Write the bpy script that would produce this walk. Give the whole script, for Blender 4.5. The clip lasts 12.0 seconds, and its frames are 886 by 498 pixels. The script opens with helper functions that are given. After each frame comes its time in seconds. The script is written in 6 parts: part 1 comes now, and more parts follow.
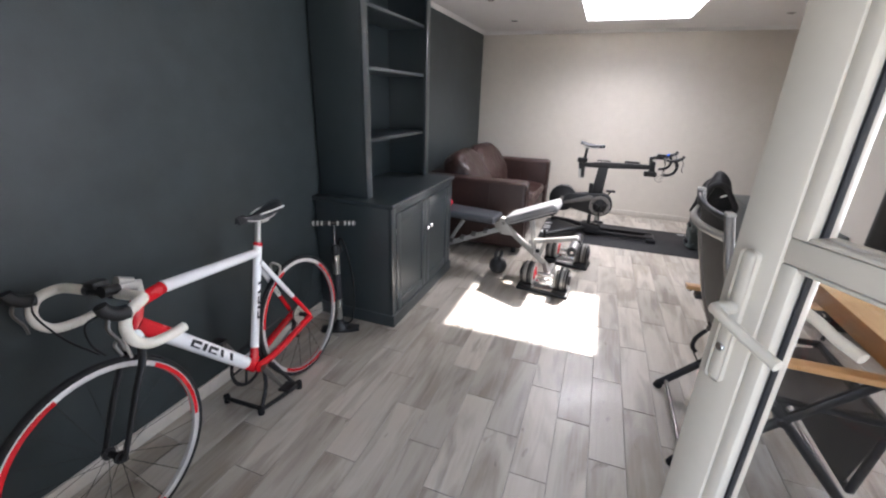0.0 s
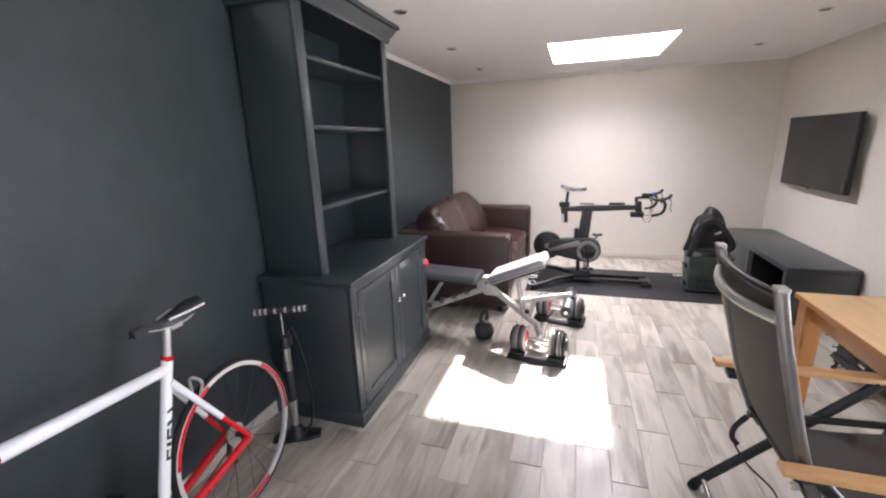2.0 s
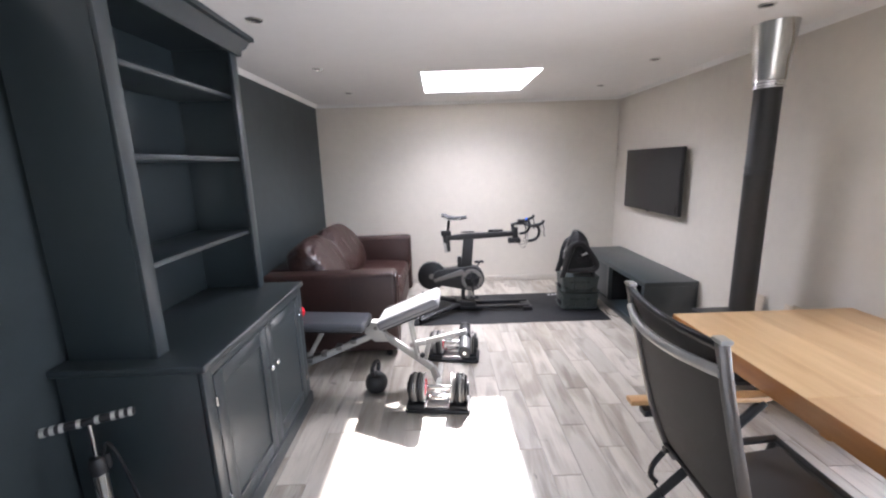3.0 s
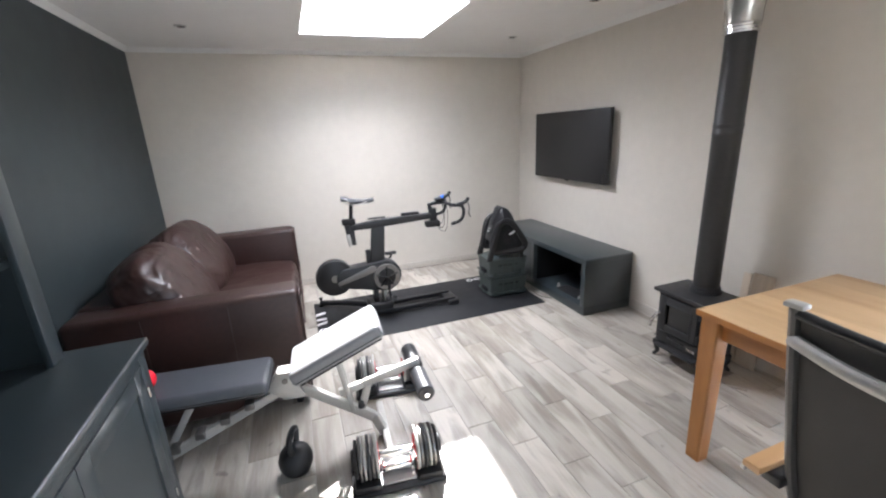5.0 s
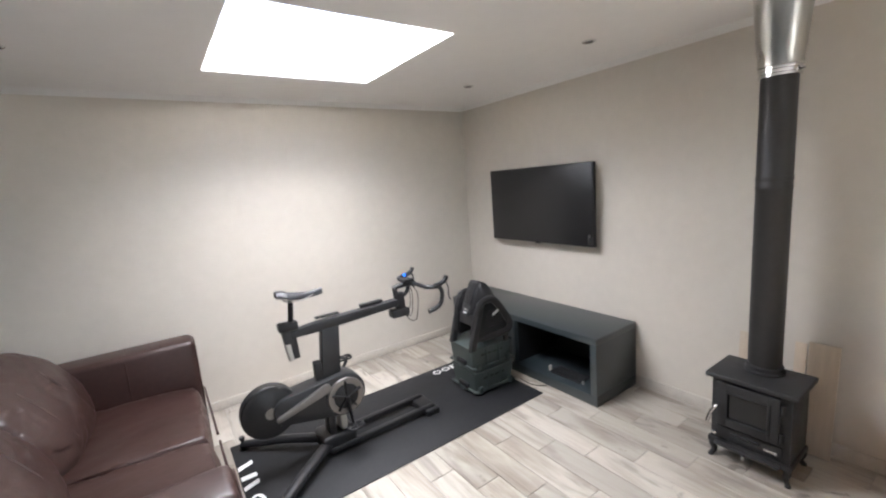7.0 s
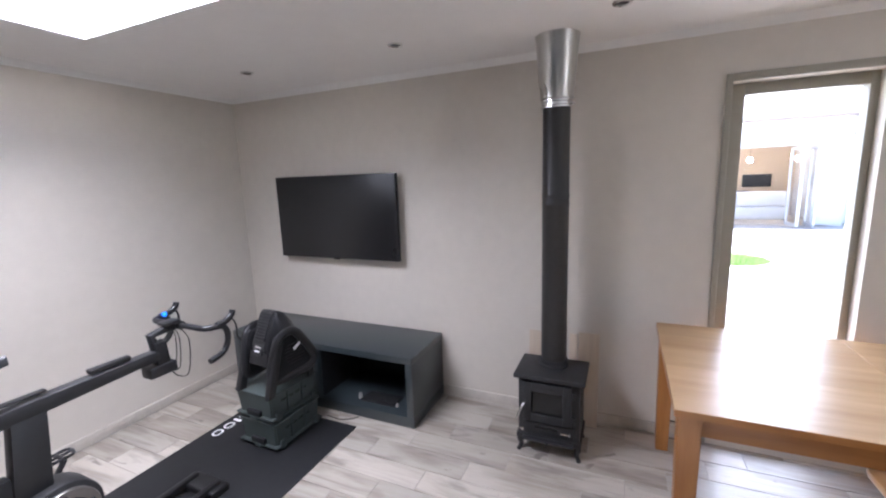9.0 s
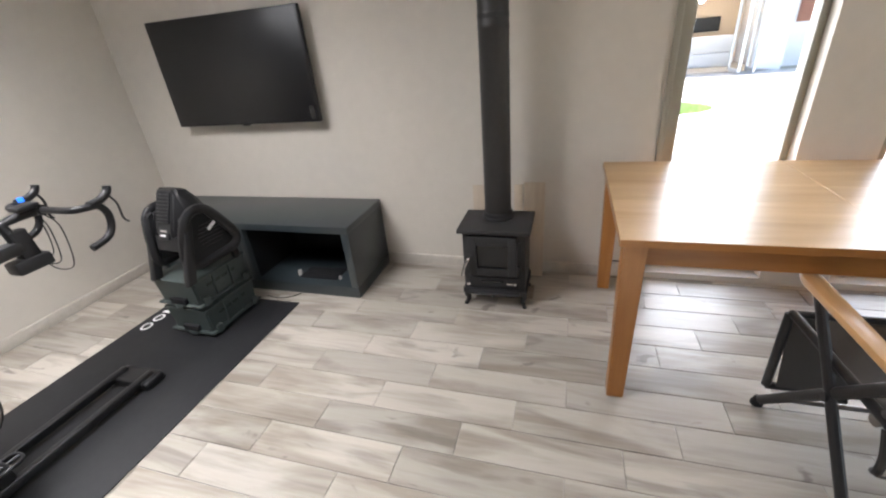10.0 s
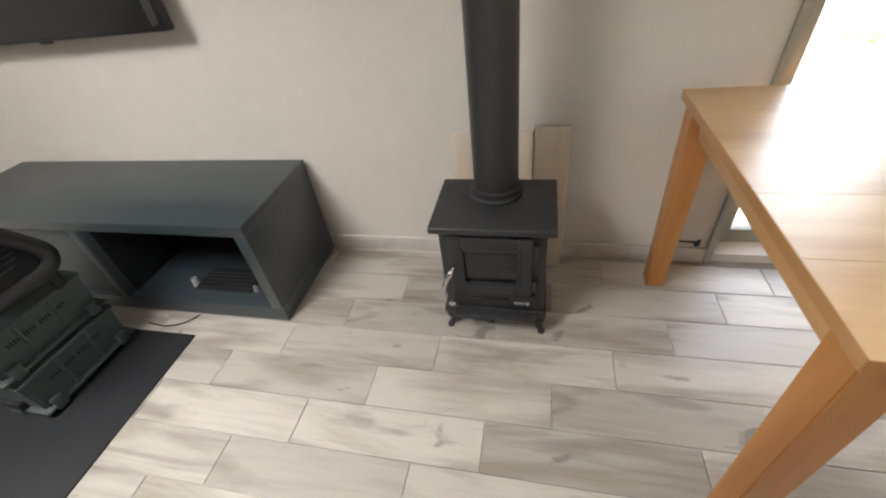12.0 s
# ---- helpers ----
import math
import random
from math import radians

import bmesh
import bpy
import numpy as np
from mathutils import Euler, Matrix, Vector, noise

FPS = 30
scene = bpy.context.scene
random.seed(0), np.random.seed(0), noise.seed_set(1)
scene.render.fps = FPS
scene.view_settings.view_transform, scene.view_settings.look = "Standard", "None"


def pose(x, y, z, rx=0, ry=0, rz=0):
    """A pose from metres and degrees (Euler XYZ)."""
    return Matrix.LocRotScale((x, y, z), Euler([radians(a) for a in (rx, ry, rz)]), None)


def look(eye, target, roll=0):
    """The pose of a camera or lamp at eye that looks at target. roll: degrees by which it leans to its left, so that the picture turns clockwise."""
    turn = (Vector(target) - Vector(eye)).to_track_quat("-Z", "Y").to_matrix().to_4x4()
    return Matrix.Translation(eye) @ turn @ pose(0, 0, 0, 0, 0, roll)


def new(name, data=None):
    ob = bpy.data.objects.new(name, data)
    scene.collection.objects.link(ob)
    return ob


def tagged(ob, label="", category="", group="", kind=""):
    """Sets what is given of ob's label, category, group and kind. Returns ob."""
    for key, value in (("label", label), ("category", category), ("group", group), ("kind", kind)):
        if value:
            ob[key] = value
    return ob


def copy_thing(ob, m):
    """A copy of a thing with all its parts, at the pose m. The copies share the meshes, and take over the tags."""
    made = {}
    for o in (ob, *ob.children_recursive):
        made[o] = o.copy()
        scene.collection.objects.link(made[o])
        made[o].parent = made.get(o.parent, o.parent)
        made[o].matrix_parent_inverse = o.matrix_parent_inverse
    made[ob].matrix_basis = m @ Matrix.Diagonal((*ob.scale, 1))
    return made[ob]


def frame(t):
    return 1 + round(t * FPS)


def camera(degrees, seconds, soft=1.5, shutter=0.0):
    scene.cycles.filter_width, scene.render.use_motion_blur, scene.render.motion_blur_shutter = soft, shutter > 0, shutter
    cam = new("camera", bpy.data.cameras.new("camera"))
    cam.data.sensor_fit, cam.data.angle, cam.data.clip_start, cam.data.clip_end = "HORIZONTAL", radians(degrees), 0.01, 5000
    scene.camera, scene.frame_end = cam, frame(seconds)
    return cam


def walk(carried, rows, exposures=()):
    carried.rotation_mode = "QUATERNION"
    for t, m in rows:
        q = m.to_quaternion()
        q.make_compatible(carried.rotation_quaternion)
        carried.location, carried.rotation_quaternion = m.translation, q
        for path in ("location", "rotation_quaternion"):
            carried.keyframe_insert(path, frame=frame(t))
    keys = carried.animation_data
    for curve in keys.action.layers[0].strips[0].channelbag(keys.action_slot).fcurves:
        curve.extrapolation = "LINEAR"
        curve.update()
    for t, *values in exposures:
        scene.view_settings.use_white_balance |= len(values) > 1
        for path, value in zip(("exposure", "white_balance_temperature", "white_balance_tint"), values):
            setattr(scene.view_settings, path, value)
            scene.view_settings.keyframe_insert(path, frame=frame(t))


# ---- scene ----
cam = camera(94.4, 12.0, soft=2.2)
PATH = [
    (0, (0.052, 1.415, 1.514), (-0.588, 3.176, 0.815), 1.8),
    (0.5, (0.034, 1.451, 1.518), (-0.572, 3.225, 0.819), 1.5),
    (1, (0.026, 1.472, 1.523), (-0.637, 3.242, 0.868), -1.5),
    (1.5, (-0.001, 1.616, 1.52), (-0.649, 3.416, 0.936), -2.1),
    (2, (-0.011, 1.86, 1.553), (-0.61, 3.703, 1.055), -2.0),
    (2.5, (-0.029, 2.022, 1.586), (-0.38, 3.945, 1.162), -1.0),
    (3, (-0.167, 2.17, 1.599), (-0.158, 4.128, 1.191), -1.8),
    (3.5, (-0.25, 2.284, 1.612), (0.057, 4.213, 1.186), -2.3),
    (5.5, (-0.536, 3.393, 1.544), (0.154, 5.183, 0.978), -2.3),
    (6, (-0.562, 3.646, 1.557), (0.211, 5.409, 1.015), -2.1),
    (6.5, (-0.654, 3.881, 1.591), (0.259, 5.613, 1.18), -4.2),
    (8.5, (-0.537, 4.464, 1.657), (1.169, 5.495, 1.49), -2.1),
    (9, (-0.526, 4.471, 1.629), (1.276, 5.272, 1.292), -2.0),
    (9.5, (-0.486, 4.476, 1.546), (1.304, 5.113, 0.924), -3.0),
    (10, (-0.299, 4.46, 1.418), (1.398, 5.022, 0.52), -5.4),
    (10.5, (0.067, 4.45, 1.382), (1.68, 5.072, 0.377), -6.0),
    (11, (0.409, 4.554, 1.292), (1.977, 5.165, 0.211), -7.6),
    (11.5, (0.666, 4.689, 1.252), (2.13, 5.195, -0.014), -7.0),
    (12, (0.684, 4.697, 1.26), (2.167, 5.129, -0.01), -8.1),
]
EXPOSURES = [(0, 2.45, 6200, 16), (1, 2.65, 6350, 19), (2, 2.75, 6350, 19), (3.5, 2.7, 5900, 16), (5.5, 2.7, 6050, 12), (6.5, 2.75, 6300, 12), (8.5, 2.5, 5750, 18), (9, 2.5, 5800, 19), (9.5, 2.5, 6200, 13), (10.5, 2.5, 6450, 12), (12, 2.7, 6550, 9)]
walk(cam, [(t, look(eye, target, roll)) for t, eye, target, roll in PATH], EXPOSURES)

# ---- world, sun, exposure ----
world = bpy.data.worlds.new("sky")
scene.world = world
world.use_nodes = True
SUN_EL, SUN_AZ = 48.5, 76.2      # degrees; azimuth counted from +x towards +y
nt = world.node_tree
sky = nt.nodes.new("ShaderNodeTexSky")
sky.sky_type, sky.sun_disc = "NISHITA", False
sky.sun_elevation, sky.sun_rotation = radians(SUN_EL), radians(90 - SUN_AZ)
nt.links.new(sky.outputs[0], nt.nodes["Background"].inputs[0])
nt.nodes["Background"].inputs[1].default_value = 0.12
sun = new("sun", bpy.data.lights.new("sun", "SUN"))
sun.data.energy, sun.data.angle, sun.data.color = 5.0, radians(1.2), (1.0, 0.95, 0.88)
d = Vector((math.cos(radians(SUN_AZ)) * math.cos(radians(SUN_EL)), math.sin(radians(SUN_AZ)) * math.cos(radians(SUN_EL)), math.sin(radians(SUN_EL))))
sun.matrix_world = look(d * 20, (0, 0, 0))
# daylight through the rooflight
lamp = new("rooflight_daylight", bpy.data.lights.new("rooflight_daylight", "AREA"))
lamp.data.shape, lamp.data.size, lamp.data.size_y, lamp.data.energy = "RECTANGLE", 1.5, 1.5, 34.0
lamp.data.color, lamp.data.spread = (1.0, 0.98, 0.98), radians(154)
lamp.matrix_world = pose(0.23, 6.385, 2.85, -13, 0, 0)   # the sky is brightest on the sun's side
# daylight through the garden doorway and the two tall windows
for name, w, h, power, m in (
    ("doorway_daylight", 0.9, 2.05, 2.1, pose(0.36, 1.19, 1.03, 90, 0, 0)),
    ("window_daylight", 0.5, 1.9, 4.0, pose(2.385, 3.67, 1.06, 90, 0, 90)),
    ("window_daylight", 0.5, 1.9, 4.0, pose(2.385, 2.715, 1.06, 90, 0, 90)),
):
    ob = new(name, bpy.data.lights.new(name, "AREA"))
    ob.data.shape, ob.data.size, ob.data.size_y, ob.data.energy, ob.data.color = "RECTANGLE", w, h, power, (0.90, 0.95, 1.0) if w < 0.6 else (0.92, 0.96, 1.0)
    ob.data.spread = radians(110 if w < 0.6 else 180)
    ob.matrix_world = m


# ---- materials ----
def mat(name, color, rough=0.5, metal=0.0, vary=0.12, scale=6.0, bump=0.0, bscale=80.0, coat=0.0, spec=0.5, emit=0.0, stretch=(1, 1, 1), each=0.0, rvar=0.045):
    """Principled surface with colour variation at two scales and fine relief."""
    m = bpy.data.materials.new(name)
    m.use_nodes = True
    n, l = m.node_tree.nodes, m.node_tree.links
    b = n["Principled BSDF"]
    b.inputs["Metallic"].default_value, b.inputs["Coat Weight"].default_value = metal, coat
    b.inputs["Specular IOR Level"].default_value = spec
    b.inputs["Coat Roughness"].default_value = 0.12
    geo = n.new("ShaderNodeTexCoord")
    mp = n.new("ShaderNodeMapping")
    mp.inputs["Scale"].default_value = stretch
    l.new(geo.outputs["Object"], mp.inputs[0])
    big, fine = n.new("ShaderNodeTexNoise"), n.new("ShaderNodeTexNoise")
    for tex, s, det in ((big, scale, 3), (fine, scale * 9, 5)):
        tex.inputs["Scale"].default_value, tex.inputs["Detail"].default_value = s, det
        l.new(mp.outputs[0], tex.inputs["Vector"])
    mix = n.new("ShaderNodeMath")
    mix.operation = "ADD"
    l.new(big.outputs[0], mix.inputs[0])
    l.new(fine.outputs[0], mix.inputs[1])
    rng = n.new("ShaderNodeMapRange")
    rng.inputs[1].default_value, rng.inputs[2].default_value = 0.6, 1.4
    rng.inputs[3].default_value, rng.inputs[4].default_value = 1 - vary, 1 + vary
    l.new(mix.outputs[0], rng.inputs[0])
    col = n.new("ShaderNodeMix")
    col.data_type, col.blend_type = "RGBA", "MULTIPLY"
    col.inputs["Factor"].default_value = 1.0
    col.inputs["A"].default_value = (*color, 1)
    value = rng.outputs[0]
    if each:
        info = n.new("ShaderNodeObjectInfo")
        er = n.new("ShaderNodeMapRange")
        er.inputs[3].default_value, er.inputs[4].default_value = 1 - each, 1 + each
        l.new(info.outputs["Random"], er.inputs[0])
        mul = n.new("ShaderNodeMath")
        mul.operation = "MULTIPLY"
        l.new(er.outputs[0], mul.inputs[0])
        l.new(rng.outputs[0], mul.inputs[1])
        value = mul.outputs[0]
    l.new(value, col.inputs["B"])
    l.new(col.outputs["Result"], b.inputs["Base Color"])
    rr = n.new("ShaderNodeMapRange")
    rr.inputs[1].default_value, rr.inputs[2].default_value = 0.3, 0.7
    rr.inputs[3].default_value, rr.inputs[4].default_value = max(rough - rvar, 0.02), min(rough + rvar, 1)
    l.new(big.outputs[0], rr.inputs[0])
    l.new(rr.outputs[0], b.inputs["Roughness"])
    if bump:
        bt, bp = n.new("ShaderNodeTexNoise"), n.new("ShaderNodeBump")
        bt.inputs["Scale"].default_value, bt.inputs["Detail"].default_value = bscale, 6
        bp.inputs["Strength"].default_value, bp.inputs["Distance"].default_value = bump, 0.004
        l.new(mp.outputs[0], bt.inputs["Vector"])
        l.new(bt.outputs[0], bp.inputs["Height"])
        l.new(bp.outputs[0], b.inputs["Normal"])
    if emit:
        b.inputs["Emission Color"].default_value, b.inputs["Emission Strength"].default_value = (*color, 1), emit
    return m


def grain(name, dark, light, rough, axis="y", vary=0.25, coat=0.0, board=False, rings=2.2, swirl=1.0, spec=0.5):
    """Wood or wood-look print: grain stretched along an axis, with knots; board: each piece takes its own cut and tone."""
    m = bpy.data.materials.new(name)
    m.use_nodes = True
    n, l = m.node_tree.nodes, m.node_tree.links
    b = n["Principled BSDF"]
    b.inputs["Coat Weight"].default_value, b.inputs["Coat Roughness"].default_value = coat, 0.25
    b.inputs["Specular IOR Level"].default_value = spec
    tc, mp = n.new("ShaderNodeTexCoord"), n.new("ShaderNodeMapping")
    k = {"x": (0.12, 1, 1), "y": (1, 0.12, 1), "z": (1, 1, 0.12)}[axis]
    mp.inputs["Scale"].default_value = k
    l.new(tc.outputs["Object"], mp.inputs[0])
    vec = mp.outputs[0]
    info = n.new("ShaderNodeObjectInfo")
    if board:
        off = n.new("ShaderNodeVectorMath")
        off.operation = "MULTIPLY_ADD"
        comb = n.new("ShaderNodeCombineXYZ")
        for i in range(3):
            l.new(info.outputs["Random"], comb.inputs[i])
        off.inputs[1].default_value = (37, 23, 61)
        l.new(comb.outputs[0], off.inputs[0])
        l.new(mp.outputs[0], off.inputs[2])
        vec = off.outputs[0]
    warp = n.new("ShaderNodeTexNoise")
    warp.inputs["Scale"].default_value, warp.inputs["Detail"].default_value = rings, 4
    warp.inputs["Distortion"].default_value = swirl
    l.new(vec, warp.inputs["Vector"])
    fine = n.new("ShaderNodeTexNoise")
    fine.inputs["Scale"].default_value, fine.inputs["Detail"].default_value = 38, 8
    fine.inputs["Roughness"].default_value = 0.65
    l.new(vec, fine.inputs["Vector"])
    mid = n.new("ShaderNodeTexNoise")
    mid.inputs["Scale"].default_value, mid.inputs["Detail"].default_value = 11, 6
    mid.inputs["Distortion"].default_value = 0.6
    l.new(vec, mid.inputs["Vector"])
    a1, a2 = n.new("ShaderNodeMath"), n.new("ShaderNodeMath")
    a1.operation = a2.operation = "MULTIPLY_ADD"
    l.new(warp.outputs[0], a1.inputs[0])
    a1.inputs[1].default_value = 0.5
    l.new(mid.outputs[0], a2.inputs[0])
    a2.inputs[1].default_value = 0.3
    l.new(a2.outputs[0], a1.inputs[2])
    a3 = n.new("ShaderNodeMath")
    a3.operation = "MULTIPLY"
    a3.inputs[1].default_value = 0.2
    l.new(fine.outputs[0], a3.inputs[0])
    l.new(a3.outputs[0], a2.inputs[2])
    ramp = n.new("ShaderNodeValToRGB")
    ramp.color_ramp.elements[0].position, ramp.color_ramp.elements[1].position = 0.36, 0.58
    ramp.color_ramp.elements[0].color, ramp.color_ramp.elements[1].color = (*dark, 1), (*light, 1)
    l.new(a1.outputs[0], ramp.inputs[0])
    out = ramp.outputs[0]
    if board:
        tone, mul = n.new("ShaderNodeMapRange"), n.new("ShaderNodeMix")
        tone.inputs[3].default_value, tone.inputs[4].default_value = 1 - vary, 1 + vary
        l.new(info.outputs["Random"], tone.inputs[0])
        mul.data_type, mul.blend_type = "RGBA", "MULTIPLY"
        mul.inputs["Factor"].default_value = 1.0
        l.new(out, mul.inputs["A"])
        l.new(tone.outputs[0], mul.inputs["B"])
        out = mul.outputs["Result"]
    l.new(out, b.inputs["Base Color"])
    rr = n.new("ShaderNodeMapRange")
    rr.inputs[3].default_value, rr.inputs[4].default_value = rough + 0.08, rough - 0.08
    l.new(mid.outputs[0], rr.inputs[0])
    l.new(rr.outputs[0], b.inputs["Roughness"])
    bp = n.new("ShaderNodeBump")
    bp.inputs["Strength"].default_value, bp.inputs["Distance"].default_value = 0.10, 0.002
    l.new(fine.outputs[0], bp.inputs["Height"])
    l.new(bp.outputs[0], b.inputs["Normal"])
    return m


def weathered(name):
    """Printed weathered-timber tile: pale ground, soft cloudy tone, dark wavy streaks and a few knots; each tile its own cut."""
    m = bpy.data.materials.new(name)
    m.use_nodes = True
    n, l = m.node_tree.nodes, m.node_tree.links
    b = n["Principled BSDF"]
    tc, info, comb, off = n.new("ShaderNodeTexCoord"), n.new("ShaderNodeObjectInfo"), n.new("ShaderNodeCombineXYZ"), n.new("ShaderNodeVectorMath")
    off.operation = "MULTIPLY_ADD"
    off.inputs[1].default_value = (41, 29, 17)
    for i in range(3):
        l.new(info.outputs["Random"], comb.inputs[i])
    l.new(comb.outputs[0], off.inputs[0])
    l.new(tc.outputs["Object"], off.inputs[2])

    def layer(sx, sy, scale, detail, distort, lo, hi):
        mp, tx, mr = n.new("ShaderNodeMapping"), n.new("ShaderNodeTexNoise"), n.new("ShaderNodeMapRange")
        mp.inputs["Scale"].default_value = (sx, sy, 1)
        l.new(off.outputs[0], mp.inputs[0])
        l.new(mp.outputs[0], tx.inputs["Vector"])
        tx.inputs["Scale"].default_value, tx.inputs["Detail"].default_value, tx.inputs["Distortion"].default_value = scale, detail, distort
        mr.inputs[1].default_value, mr.inputs[2].default_value = lo, hi
        l.new(tx.outputs[0], mr.inputs[0])
        return mr.outputs[0]

    def blend(a, fac, color):
        mx = n.new("ShaderNodeMix")
        mx.data_type = "RGBA"
        l.new(fac, mx.inputs["Factor"])
        l.new(a, mx.inputs["A"])
        mx.inputs["B"].default_value = (*color, 1)
        return mx.outputs["Result"]

    base = n.new("ShaderNodeRGB")
    base.outputs[0].default_value = (0.445, 0.411, 0.356, 1)

    def scaled(s, k):
        mu = n.new("ShaderNodeMath")
        mu.operation = "MULTIPLY"
        mu.inputs[1].default_value = k
        l.new(s, mu.inputs[0])
        return mu.outputs[0]

    c = blend(base.outputs[0], scaled(layer(1.0, 0.22, 5.5, 5, 0.9, 0.44, 0.62), 0.80), (0.24, 0.205, 0.162))
    c = blend(c, scaled(layer(1.0, 0.10, 22, 6, 0.8, 0.55, 0.72), 0.32), (0.20, 0.175, 0.15))
    c = blend(c, scaled(layer(1.0, 0.15, 8.0, 6, 1.1, 0.57, 0.66), 0.55), (0.17, 0.147, 0.12))
    c = blend(c, scaled(layer(1.0, 0.45, 11, 3, 0.9, 0.68, 0.74), 0.7), (0.13, 0.11, 0.095))
    c = blend(c, scaled(layer(1.0, 0.05, 70, 4, 0.0, 0.45, 0.75), 0.25), (0.55, 0.52, 0.48))
    tone, mul = n.new("ShaderNodeMapRange"), n.new("ShaderNodeMix")
    tone.inputs[3].default_value, tone.inputs[4].default_value = 0.82, 1.10
    l.new(info.outputs["Random"], tone.inputs[0])
    mul.data_type, mul.blend_type = "RGBA", "MULTIPLY"
    mul.inputs["Factor"].default_value = 1.0
    l.new(c, mul.inputs["A"])
    l.new(tone.outputs[0], mul.inputs["B"])
    l.new(mul.outputs["Result"], b.inputs["Base Color"])
    rg = layer(1, 0.3, 18, 4, 0.2, 0.3, 0.7)
    rr, bp = n.new("ShaderNodeMapRange"), n.new("ShaderNodeBump")
    rr.inputs[3].default_value, rr.inputs[4].default_value = 0.30, 0.46
    l.new(rg, rr.inputs[0])
    l.new(rr.outputs[0], b.inputs["Roughness"])
    bp.inputs["Strength"].default_value, bp.inputs["Distance"].default_value = 0.15, 0.0015
    l.new(rg, bp.inputs["Height"])
    l.new(bp.outputs[0], b.inputs["Normal"])
    return m


def glass_mat(name, tint=(1, 1, 1), rough=0.0):
    """Thin clear pane: see-through with a gloss that grows at grazing angles."""
    m = bpy.data.materials.new(name)
    m.use_nodes = True
    n, l = m.node_tree.nodes, m.node_tree.links
    n.remove(n["Principled BSDF"])
    tr, gl, mx, fr = n.new("ShaderNodeBsdfTransparent"), n.new("ShaderNodeBsdfGlossy"), n.new("ShaderNodeMixShader"), n.new("ShaderNodeLayerWeight")
    tr.inputs[0].default_value = (*tint, 1)
    gl.inputs["Roughness"].default_value = rough
    pw, ma = n.new("ShaderNodeMath"), n.new("ShaderNodeMath")
    pw.operation, ma.operation = "POWER", "MULTIPLY_ADD"
    pw.inputs[1].default_value, ma.inputs[1].default_value, ma.inputs[2].default_value = 4.0, 0.55, 0.025
    l.new(fr.outputs["Facing"], pw.inputs[0])
    l.new(pw.outputs[0], ma.inputs[0])
    l.new(ma.outputs[0], mx.inputs[0])
    l.new(tr.outputs[0], mx.inputs[1])
    l.new(gl.outputs[0], mx.inputs[2])
    l.new(mx.outputs[0], n["Material Output"].inputs[0])
    return m


